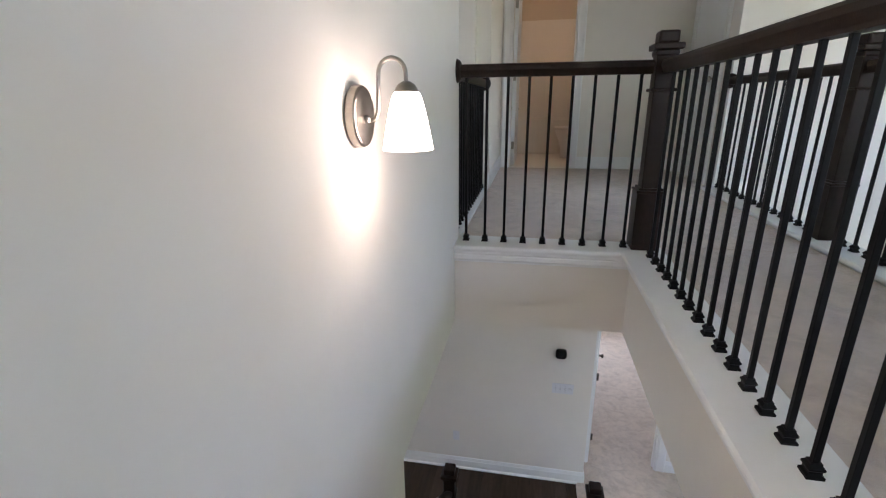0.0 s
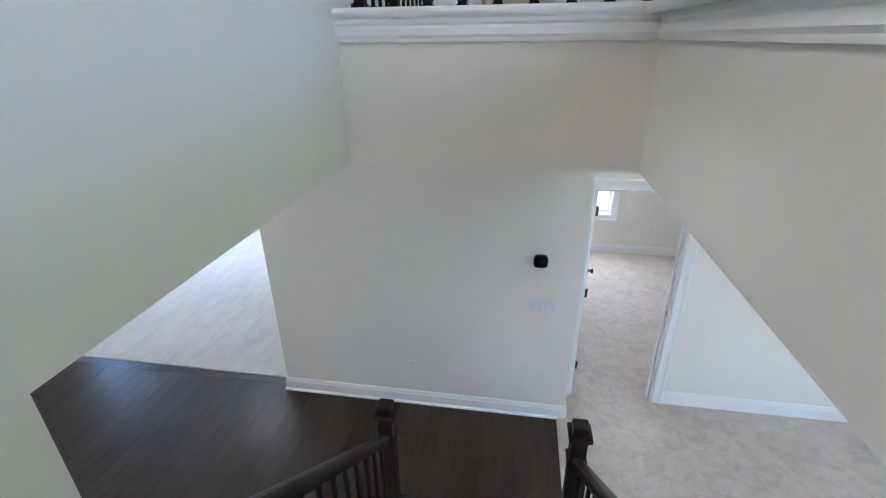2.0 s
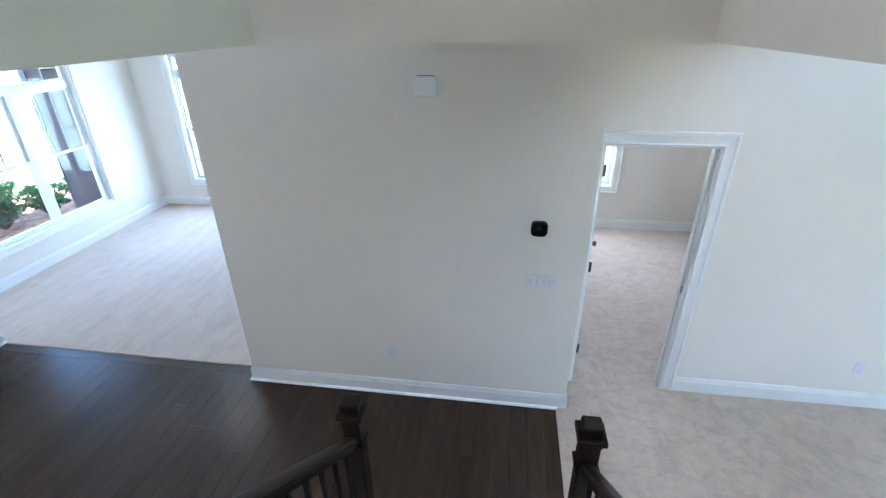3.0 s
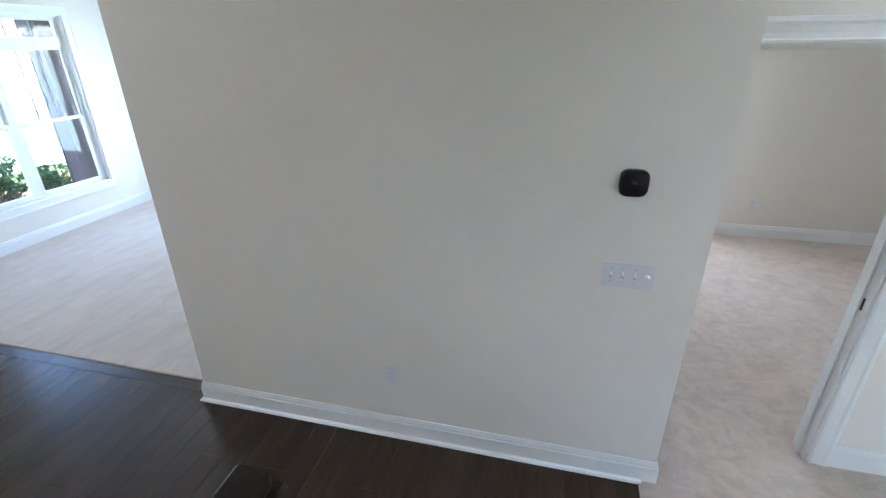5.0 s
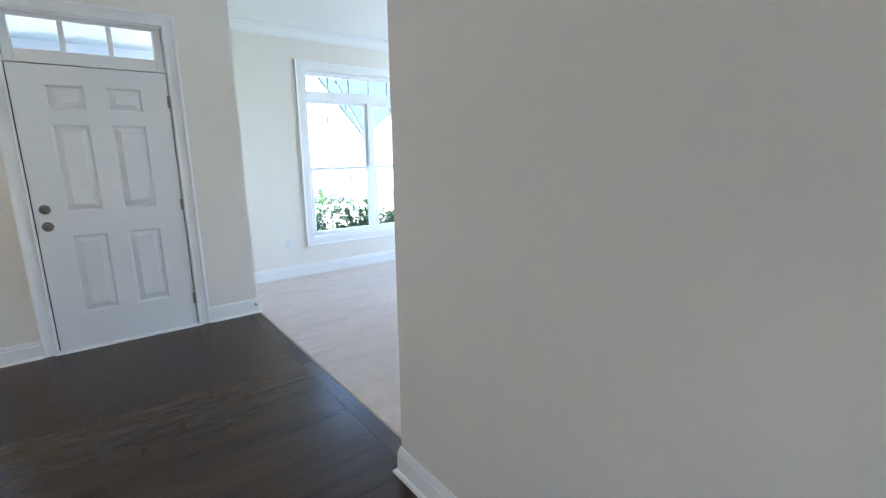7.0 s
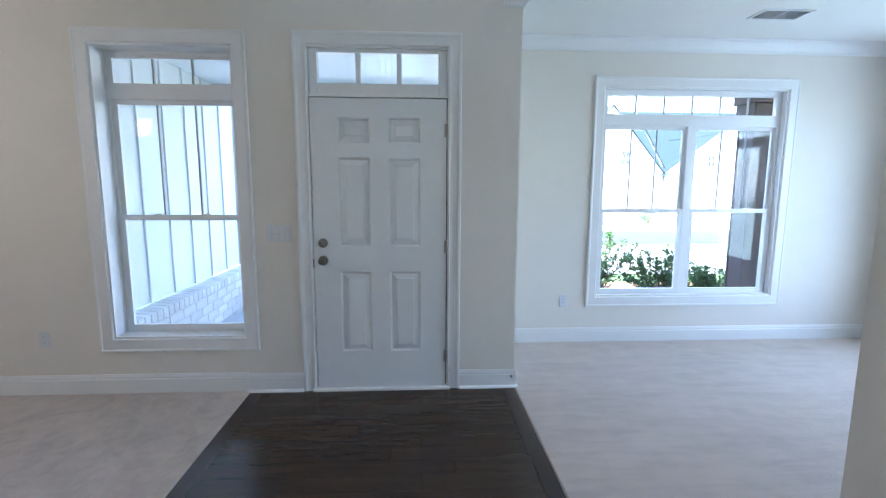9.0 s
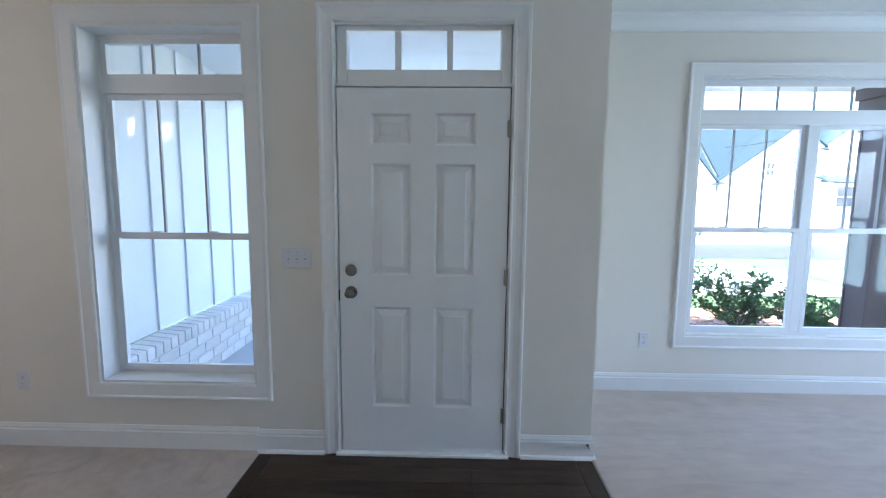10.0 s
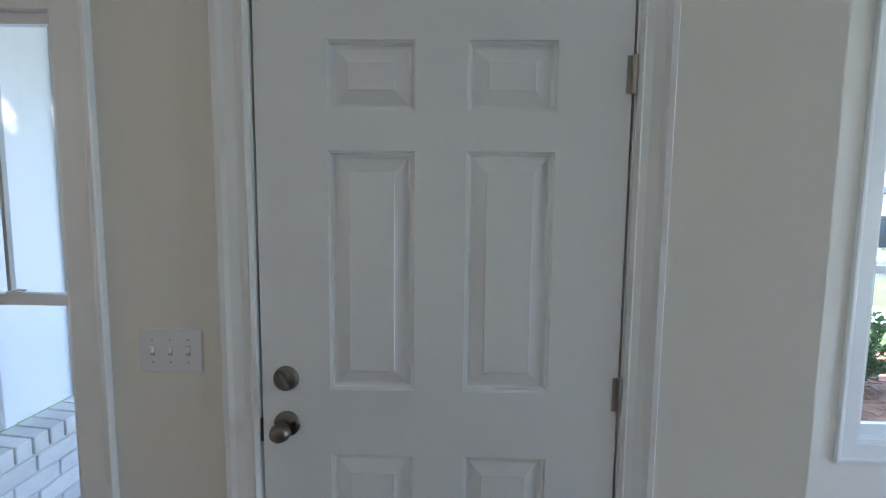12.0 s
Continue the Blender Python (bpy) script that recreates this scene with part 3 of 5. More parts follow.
def panel_door(name, parent, width, height, mat, both=True):
    """Six-panel leaf from its lower hinge-free corner; front face at z = 0."""
    us = [0.0, 0.178, 0.393, 0.520, 0.736, 0.914]
    us = [u * width / 0.914 for u in us]
    vs = [0.0, 0.268, 0.848, 1.024, 1.634, 1.729, 1.897, 2.026]
    vs = [v * height / 2.026 for v in vs]
    bm = bmesh.new()
    panels = [(1, 1), (3, 1), (1, 3), (3, 3), (1, 5), (3, 5)]
    t = 0.044
    for i in range(5):
        for j in range(7):
            for side in ((0.0, 1), (-t, -1)):
                if (i, j) in panels:
                    continue
                q = [bm.verts.new((us[i + a], vs[j + b], side[0])) for a, b in ((0, 0), (1, 0), (1, 1), (0, 1))]
                bm.faces.new(q)
    for p in panels:
        raised_panel(bm, us[p[0]], us[p[0] + 1], vs[p[1]], vs[p[1] + 1])
        q = [bm.verts.new((us[p[0] + a], vs[p[1] + b], -t)) for a, b in ((0, 0), (1, 0), (1, 1), (0, 1))]
        bm.faces.new(q)
    for a, b in (((0, 0), (width, 0)), ((width, 0), (width, height)), ((width, height), (0, height)), ((0, height), (0, 0))):
        bm.faces.new([bm.verts.new(p) for p in ((*a, 0), (*b, 0), (*b, -t), (*a, -t))])
    bmesh.ops.remove_doubles(bm, verts=bm.verts, dist=0.0002)
    return part(name, bm, mat, parent)


def hinge(parent, u, v, mat):
    bm = bmesh.new()
    lathe(bm, [(0.0, -0.048), (0.004, -0.047), (0.0065, -0.044), (0.0065, 0.044), (0.004, 0.047), (0.0, 0.048)], (u, v, 0.006), "y", 12)
    box(bm, u - 0.016, u + 0.010, v - 0.044, v + 0.044, -0.001, 0.0025)
    return part("hinge", bm, mat, parent, "brushed nickel butt hinge")


def front_door():
    m = facing((0.0, 0.0, 0.0), (0, 1, 0), (1, 0, 0))
    ob = thing("door_1", "closed white six-panel front door with transom lights", "door", m, kind="structure")
    W = 0.914
    d = panel_door("door_leaf", ob, W, 2.022, DOORP)
    d.location = (0, 0.018, 0)
    # jamb, header and transom frame
    jm = bmesh.new()
    for s in ((-0.036, -0.0072), (W + 0.0072, W + 0.036)):
        box(jm, *s, 0.0, 2.39, -0.14, -0.003)
    box(jm, -0.0072, W + 0.0072, 2.0472, 2.062, -0.14, -0.004)
    box(jm, -0.0072, W + 0.0072, 2.360, 2.39, -0.14, -0.004)
    part("door_jamb", jm, TRIM, ob)
    # near-black seal and stops put the shade of the door gap into colour
    stop = boxes((-0.0072, -0.0005, 0.0, 2.0472, -0.0478, -0.030), (W + 0.0005, W + 0.0072, 0, 2.0472, -0.0478, -0.030), (-0.0005, W + 0.0005, 2.0405, 2.0472, -0.0478, -0.030), (-0.0072, 0.012, 0.0, 2.0472, -0.12, -0.048), (W - 0.012, W + 0.0072, 0, 2.0472, -0.12, -0.048), (0.012, W - 0.012, 2.028, 2.0472, -0.12, -0.048))
    part("gap_shade_strip", stop, SLOT, ob, "dark rubber strip, near black for the shade of the door gap")
    tb = bmesh.new()
    box(tb, -0.003, 0.052, 2.062, 2.360, -0.10, -0.028, bevel=0.004)
    box(tb, W - 0.052, W + 0.003, 2.062, 2.360, -0.10, -0.028, bevel=0.004)
    box(tb, 0.052, W - 0.052, 2.062, 2.138, -0.10, -0.028, bevel=0.004)
    box(tb, 0.052, W - 0.052, 2.334, 2.360, -0.10, -0.028, bevel=0.004)
    tr = part("transom_frame", tb, TRIM, ob)
    for u in (0.321, 0.595):
        part("muntin", boxes((u - 0.016, u + 0.016, 2.138, 2.334, -0.085, -0.040), bevel=0.003), TRIM, tr)
    for a, b in ((0.052, 0.305), (0.337, 0.579), (0.611, W - 0.052)):
        pane("pane", ob, a, b, 2.138, 2.334, -0.062)
    cs = sweep(bmesh.new(), [(-0.010, 0.0, -0.005), (-0.010, 2.370, -0.005), (W + 0.010, 2.370, -0.005), (W + 0.010, 0.0, -0.005)], CASING, (0, 0, 1))
    part("casing", cs, TRIM, ob)
    part("threshold", boxes((-0.034, W + 0.034, -0.004, 0.016, -0.15, 0.030), bevel=0.004), TRIM, ob, "white sill under the front door")
    for v in (1.832, 1.040, 0.245):
        hinge(ob, W + 0.002, v, NICKEL)
    # deadbolt with thumb turn
    db = bmesh.new()
    lathe(db, [(0.0, 0.013), (0.026, 0.013), (0.031, 0.009), (0.033, 0.0)], (0.063, 1.068, 0.0), "z", 28)
    db_ob = part("deadbolt", db, DOORMETAL, d, "brushed nickel deadbolt rose", True)
    tt = bmesh.new()
    box(tt, -0.0072, 0.0055, -0.023, 0.023, 0.013, 0.028, bevel=0.004, segs=2)
    bmesh.ops.rotate(tt, verts=tt.verts, cent=(0, 0, 0), matrix=Matrix.Rotation(radians(32), 3, "Z"))
    bmesh.ops.translate(tt, verts=tt.verts, vec=(0.063, 1.068, 0))
    tturn = part("thumb_turn", tt, DOORMETAL, d)
    # knob
    rose = lathe(bmesh.new(), [(0.034, 0.0), (0.034, 0.005), (0.030, 0.009), (0.016, 0.011), (0.0, 0.011)], (0.063, 0.928, 0.0), "z", 32)
    part("knob_rose", rose, DOORMETAL, d, "", True)
    kb = bmesh.new()
    lathe(kb, [(0.012, 0.010), (0.010, 0.020), (0.013, 0.026), (0.021, 0.034), (0.026, 0.046), (0.0265, 0.056), (0.022, 0.068), (0.012, 0.075), (0.0, 0.077)], (0.063, 0.928, 0.0), "z", 32, (1.0, 0.86))
    part("door_knob", kb, DOORMETAL, d, "egg-shaped satin nickel knob", True)
    part("lock_button", lathe(bmesh.new(), [(0.005, 0.010), (0.005, 0.014), (0.0, 0.015)], (0.085, 0.934, 0.0), "z", 10), SLOT, d)
    for k in (tturn, db_ob):
        k.location = (0, -0.018, 0)
    part("strike_plate", boxes((-0.007, -0.001, 0.895, 0.958, -0.030, 0.001), bevel=0.001), DARKMETAL, ob)
    return ob


front_door()


def bedroom_door():
    """Doorway with a six-panel door swung open into the bedroom."""
    m = facing((5.317, 1.60, 0.0), (1, 0, 0), (0, -1, 0))
    ob = thing("door_2", "white six-panel bedroom door standing open", "door", m, kind="structure")
    W, H = 0.728, 2.01
    jm = boxes((0.0, 0.018, 0, H, -0.122, 0.002), (W - 0.018, W, 0, H, -0.122, 0.002), (0.018, W - 0.018, H - 0.018, H, -0.122, 0.002))
    part("door_jamb", jm, TRIM, ob)
    part("door_stop", boxes((W - 0.029, W - 0.018, 0, H - 0.018, -0.075, -0.045), (0.018, W - 0.029, H - 0.029, H - 0.018, -0.075, -0.045)), TRIM, ob)
    part("casing", sweep(bmesh.new(), [(0.006, 0, 0), (0.006, H - 0.006, 0), (W - 0.006, H - 0.006, 0), (W - 0.006, 0, 0)], CASING, (0, 0, 1)), TRIM, ob)
    leaf = panel_door("door_leaf", ob, W - 0.042, H - 0.035, DOORP)
    leaf.matrix_local = Matrix.Translation((0.032, 0.014, -0.126)) @ pose(0, 0, 0, 0, 80, 0)
    for v in (1.79, 1.03, 0.25):
        hb = boxes((0.030, 0.062, v - 0.044, v + 0.044, -0.1235, -0.1205))
        lathe(hb, [(0.006, -0.046), (0.006, 0.046)], (0.022, v, -0.118), "y", 10)
        part("hinge", hb, DARKMETAL, ob, "dark bronze hinge")
    kb = bmesh.new()
    c = (W - 0.105, 0.93, 0.0)
    for s in (1, -1):
        o = 0.0 if s == 1 else -0.044
        lathe(kb, [(0.031, o), (0.028, o + s * 0.009), (0.011, o + s * 0.013), (0.011, o + s * 0.028), (0.025, o + s * 0.042), (0.025, o + s * 0.056), (0.0, o + s * 0.064)], c, "z", 20)
    part("door_knob", kb, DARKMETAL, leaf, "dark round knob", True)
    part("strike_plate", boxes((W - 0.0195, W - 0.0165, 0.90, 0.96, -0.06, -0.03)), DARKMETAL, ob)
    return ob


bedroom_door()


def bath_door():
    m = facing((4.27, 2.80, FLOOR2), (1, 0, 0), (0, -1, 0))
    ob = thing("door_3", "white bathroom doorway with its door standing open", "door", m, kind="structure")
    W, H = 0.71, 2.035
    part("door_jamb", boxes((0, 0.018, 0, H, -0.122, 0.002), (W - 0.018, W, 0, H, -0.122, 0.002), (0.018, W - 0.018, H - 0.018, H, -0.122, 0.002)), TRIM, ob)
    part("casing", sweep(bmesh.new(), [(0.006, 0, 0), (0.006, H - 0.006, 0), (W - 0.006, H - 0.006, 0), (W - 0.006, 0, 0)], CASING, (0, 0, 1)), TRIM, ob)
    leaf = panel_door("door_leaf", ob, W - 0.042, H - 0.035, DOORP)
    leaf.matrix_local = Matrix.Translation((0.068, 0.014, -0.124)) @ pose(0, 0, 0, 0, 89, 0)
    for v in (1.79, 1.03, 0.25):
        part("hinge", boxes((0.030, 0.062, v - 0.044, v + 0.044, -0.1235, -0.1205)), NICKEL, ob)


bath_door()
part_casing = sweep(bmesh.new(), [(0, 0, 0), (0, 2.03, 0), (0.78, 2.03, 0), (0.78, 0, 0)], CASING, (0, 0, 1))
side = thing("door_4", "closed white door in the upper hall side wall", "door", facing((6.15, 2.68, FLOOR2), (0, -1, 0), (-1, 0, 0)), kind="structure")
part("casing", part_casing, TRIM, side)
part("door_leaf", boxes((0.0, 0.78, 0.0, 2.03, 0.0, 0.006), bevel=0.002), DOORP, side)
part("door_knob", lathe(bmesh.new(), [(0.030, 0.006), (0.012, 0.016), (0.012, 0.034), (0.026, 0.046), (0.024, 0.060), (0.0, 0.066)], (0.70, 0.93, 0), "z", 16), NICKEL, side, "", True)

# ---- stairs and railings -----------------------------------------------------
RISE, RUN, STEPS = 0.1953, 0.236, 16


def stairs():
    ob = thing("staircase", "straight stair flight with dark treads and white risers", "staircase")
    tread = finish(box(bmesh.new(), 4.176, 5.072, -RUN, 0.028, -0.028, 0.0, bevel=0.008, segs=2), "tread", OAK)
    riser = finish(boxes((4.176, 5.072, -0.018, 0.0, -RISE, -0.028)), "riser", TRIM)
    for i in range(1, STEPS):
        y = -RUN * (i - 1)
        t = part("tread", tread, OAK, ob, "dark wood tread" if i == 1 else "")
        t.location = (0, y, RISE * i)
        r = part("riser", riser, TRIM, ob)
        r.location = (0, y, RISE * i)
    r = part("riser", riser, TRIM, ob)
    r.location = (0, -RUN * (STEPS - 1), RISE * STEPS)
    # side skirts under the open part of the flight
    for x0, x1 in ((4.02, 4.174), (5.074, 5.17)):
        bm = bmesh.new()
        pts = [(0.02, 0.0), (0.02, 0.20), (-1.60, 0.20 + 1.62 * RISE / RUN), (-1.60, 0.0)]
        a = [bm.verts.new((x0, y, z)) for y, z in pts]
        b = [bm.verts.new((x1, y, z)) for y, z in pts]
        bm.faces.new(a)
        bm.faces.new(b[::-1])
        for k in range(4):
            bm.faces.new((a[k], b[k], b[(k + 1) % 4], a[(k + 1) % 4]))
        part("stringer", bm, TRIM, ob, "white closed stringer")
    return ob


stairs()

HANDRAIL = [(-0.020, -0.062), (0.020, -0.062), (0.022, -0.052), (0.026, -0.040), (0.031, -0.030), (0.031, -0.014), (0.024, -0.004), (0.010, 0.0), (-0.010, 0.0), (-0.024, -0.004), (-0.031, -0.014), (-0.031, -0.030), (-0.026, -0.040), (-0.022, -0.052)]


def baluster_mesh(length):
    return finish(boxes((-0.0068, 0.0068, -0.0068, 0.0068, 0.0, length), bevel=0.0012), "baluster", IRON)


def shoe_mesh():
    bm = bmesh.new()
    prev = None
    for r, h in ((0.017, 0.0), (0.017, 0.006), (0.0125, 0.011), (0.0125, 0.016), (0.0155, 0.020), (0.0155, 0.024), (0.0105, 0.031), (0.0105, 0.034)):
        cur = [bm.verts.new((sx * r, sy * r, h)) for sx, sy in ((-1, -1), (1, -1), (1, 1), (-1, 1))]
        if prev:
            for k in range(4):
                bm.faces.new((prev[k], prev[(k + 1) % 4], cur[(k + 1) % 4], cur[k]))
        else:
            bm.faces.new(cur[::-1])
        prev = cur
    bm.faces.new(prev)
    return finish(bm, "baluster_shoe", IRON)


SHOE_ME = shoe_mesh()


def baluster(parent, me, at):
    b = part("baluster", me, IRON, parent)
    b.location = at
    part("shoe", SHOE_ME, IRON, b)


def newel(parent, x, y, z, height, base_h):
    """Box newel: plinth with a moulded top, square shaft, necking and a stepped cap."""
    n = part("newel_post", boxes((x - 0.0435, x + 0.0435, y - 0.0435, y + 0.0435, z, z + height - 0.10), bevel=0.004), RAILW, parent, "dark stained box newel post")
    bm = bmesh.new()
    box(bm, x - 0.0640, x + 0.0640, y - 0.0640, y + 0.0640, z, z + base_h - 0.02, bevel=0.003)
    box(bm, x - 0.0685, x + 0.0685, y - 0.0685, y + 0.0685, z + base_h - 0.02, z + base_h - 0.006, bevel=0.004)
    box(bm, x - 0.0560, x + 0.0560, y - 0.0560, y + 0.0560, z + base_h - 0.006, z + base_h + 0.006, bevel=0.003)
    part("plinth", bm, RAILW, n)
    bm = bmesh.new()
    t = z + height
    box(bm, x - 0.0560, x + 0.0560, y - 0.0560, y + 0.0560, t - 0.265, t - 0.250, bevel=0.004)
    part("necking", bm, RAILW, n)
    bm = bmesh.new()
    box(bm, x - 0.0500, x + 0.0500, y - 0.0500, y + 0.0500, t - 0.112, t - 0.085, bevel=0.006)
    box(bm, x - 0.0640, x + 0.0640, y - 0.0640, y + 0.0640, t - 0.085, t - 0.058, bevel=0.006, segs=2)
    box(bm, x - 0.0440, x + 0.0440, y - 0.0440, y + 0.0440, t - 0.058, t - 0.004, bevel=0.010, segs=2)
    part("cap", bm, RAILW, n)
    return n


def rosette(parent, at, axis):
    r = part("rosette", lathe(bmesh.new(), [(0.0, 0.020), (0.040, 0.020), (0.050, 0.014), (0.058, 0.0)], (0, 0, 0), axis, 24, (1.0, 1.0)), RAILW, parent, "", True)
    r.location = at
    return r


CAP_Z = 3.150
RAIL_Z = 4.055
BAL = baluster_mesh(RAIL_Z - 0.06 - CAP_Z)
CAPP = [(-0.10, -0.028), (0.10, -0.028), (0.106, -0.020), (0.108, -0.013), (0.106, -0.006), (0.10, 0.0), (-0.10, 0.0), (-0.106, -0.006), (-0.108, -0.013), (-0.106, -0.020)]


def upper_railing():
    ob = thing("upper_railing", "dark wood stairwell railing with black iron balusters", "railing")
    newel(ob, 5.14, -0.40, CAP_Z, 1.03, 0.31)
    rail = bmesh.new()
    sweep(rail, [(4.19, -0.41, RAIL_Z), (5.09, -0.41, RAIL_Z)], HANDRAIL, UP)
    part("handrail", rail, RAILW, ob)
    rail = bmesh.new()
    sweep(rail, [(5.147, -0.45, RAIL_Z), (5.147, -3.58, RAIL_Z)], HANDRAIL, UP)
    part("handrail", rail, RAILW, ob)
    rosette(ob, (4.173, -0.41, RAIL_Z - 0.03), "x")
    newel(ob, 5.147, -3.63, CAP_Z, 1.03, 0.31)
    for k in range(9):
        baluster(ob, BAL, (4.222 + 0.1030 * k, -0.41, CAP_Z))
    for k in range(31):
        y = -0.563 - 0.0998 * k
        baluster(ob, BAL, (5.147, y, CAP_Z))
    return ob


upper_railing()


def left_railing():
    ob = thing("foyer_railing", "dark railing overlooking the foyer void", "railing")
    rail = sweep(bmesh.new(), [(4.13, -0.36, RAIL_Z), (4.13, 1.285, RAIL_Z)], HANDRAIL, UP)
    part("handrail", rail, RAILW, ob)
    r = rosette(ob, (4.13, 1.287, RAIL_Z - 0.03), "y")
    r.scale = (1, -1, 1)
    for k in range(16):
        baluster(ob, BAL, (4.13, -0.28 + 0.1 * k, CAP_Z))


left_railing()


def far_railing():
    ob = thing("family_room_railing", "dark railing along the family room void", "railing")
    newel(ob, 6.155, -0.06, CAP_Z - 0.02, 1.05, 0.33)
    for y0, y1 in ((0.0, 1.595), (-3.6, -0.12)):
        part("handrail", sweep(bmesh.new(), [(6.15, y0, RAIL_Z), (6.15, y1, RAIL_Z)], HANDRAIL, UP), RAILW, ob)
    r = rosette(ob, (6.15, 1.60, RAIL_Z - 0.03), "y")
    r.scale = (1, -1, 1)
    newel(ob, 6.155, -3.66, CAP_Z, 1.03, 0.31)
    for k in range(15):
        baluster(ob, BAL, (6.15, 0.10 + 0.101 * k, CAP_Z))
    for k in range(34):
        baluster(ob, BAL, (6.15, -0.22 - 0.1 * k, CAP_Z))


far_railing()


def rail_caps():
    bm = bmesh.new()
    sweep(bm, [(4.173, -0.42, CAP_Z), (5.13, -0.42, CAP_Z), (5.13, -3.66, CAP_Z)], [(a * 1.02, b) for a, b in CAPP], UP)
    ob = setting("stairwell_cap", bm, TRIM, "white painted cap board under the stairwell balusters", "trim")
    edge = [(-0.010, 0.0), (-0.010, 0.022), (0.004, 0.022), (0.006, 0.012), (0.0, 0.0)]
    apron = [(0.0, 0.0), (0.012, 0.0), (0.012, 0.010), (0.018, 0.018), (0.016, 0.036), (0.012, 0.042), (0.018, 0.050), (0.018, 0.062), (0.0, 0.062)]
    part("apron_moulding", sweep(bmesh.new(), [(4.173, -0.50, CAP_Z - 0.090), (5.075, -0.50, CAP_Z - 0.090), (5.075, -3.66, CAP_Z - 0.090)][::-1], apron, UP), TRIM, ob)
    c2 = setting("foyer_rail_cap", sweep(bmesh.new(), [(4.115, -0.36, CAP_Z - 0.002), (4.115, 1.287, CAP_Z - 0.002)], [(a * 0.6, b) for a, b in CAPP], UP), TRIM, "white cap board at the foyer void", "trim")
    c3 = setting("family_rail_cap", sweep(bmesh.new(), [(6.14, -6.5, CAP_Z - 0.001), (6.14, 1.60, CAP_Z - 0.001)], [(a * 0.95, b) for a, b in CAPP], UP), TRIM, "white cap board at the family room void", "trim")


rail_caps()
setting("hall_edge_fascia", boxes((6.2, 6.235, -6.5, 1.60, CEIL1, CAP_Z - 0.028)), WALL, "off-white edge of the upper hall toward the family room", "wall")


def stair_railing(x, name):
    ob = thing(name, "dark wood stair railing with square balusters and box newel", "railing", group="stair railings")
    newel(ob, x, 0.034, -0.004 if x < 5 else 0.004, 1.168, 0.34)
    slope = RISE / RUN
    z0 = 0.96
    rail = bmesh.new()
    y1 = -1.60
    pts = [(x, -0.005, z0), (x, y1, z0 - y1 * slope)]
    way = (Vector(pts[1]) - Vector(pts[0])).normalized()
    nrm = Vector((1, 0, 0)).cross(way).normalized()
    if nrm.z < 0:
        nrm = -nrm
    sweep(rail, pts, HANDRAIL, nrm)
    part("handrail", rail, RAILW, ob)
    me = finish(boxes((-0.0095, 0.0095, -0.0095, 0.0095, 0.0, 0.70), bevel=0.0015), "stair_baluster", IRON)
    for k in range(13):
        y = -0.10 - 0.118 * k
        b = part("baluster", me, IRON, ob)
        b.location = (x, y, 0.20 - (y - 0.02) * slope - 0.002)
        part("shoe", SHOE_ME, IRON, b)


stair_railing(4.040, "stair_railing")
stair_railing(5.135, "stair_railing")

# ---- fittings on the walls ---------------------------------------------------


def sconce():
    ob = thing("wall_sconce", "brushed nickel wall sconce with a lit white glass shade", "wall lamp", Matrix.Translation((4.173, -1.835, 3.848)))
    bp = bmesh.new()
    lathe(bp, [(0.064, 0.0), (0.0655, 0.003), (0.0655, 0.020), (0.063, 0.0235), (0.060, 0.0245), (0.0, 0.0245)], (0, 0, 0), "x", 40, (1.0, 1.0))
    part("backplate", bp, NICKEL, ob, "brushed nickel round backplate")
    kn = lathe(bmesh.new(), [(0.010, 0.024), (0.010, 0.030), (0.006, 0.036), (0.0, 0.037)], (0, 0, -0.006), "x", 16)
    part("finial", kn, NICKEL, ob, "", True)
    pts = [(0.020, 0, -0.006), (0.036, 0, -0.008), (0.048, 0, -0.003), (0.054, 0, 0.012), (0.056, 0, 0.045), (0.058, 0, 0.084)]
    for k in range(13):
        a = math.pi * (1 - k / 12)
        pts.append((0.0885 + 0.0300 * math.cos(a), 0, 0.088 + 0.031 * math.sin(a)))
    pts.append((0.119, 0, 0.068))
    part("arm", tube(bmesh.new(), pts, 0.0047, 14), NICKEL, ob, "", True)
    cup = lathe(bmesh.new(), [(0.0, 0.073), (0.008, 0.072), (0.018, 0.066), (0.0245, 0.056), (0.0265, 0.048), (0.0, 0.048)], (0.119, 0, 0), "z", 28)
    part("shade_holder", cup, NICKEL, ob, "", True)
    sh = lathe(bmesh.new(), [(0.0275, 0.049), (0.031, 0.042), (0.037, 0.022), (0.044, -0.008), (0.050, -0.038), (0.0545, -0.064), (0.0555, -0.070), (0.0525, -0.070), (0.047, -0.040), (0.034, 0.020), (0.025, 0.047)], (0.119, 0, 0), "z", 40)
    s = part("shade", sh, SHADE, ob, "glowing white frosted glass shade", True)
    s.visible_shadow = False


sconce()


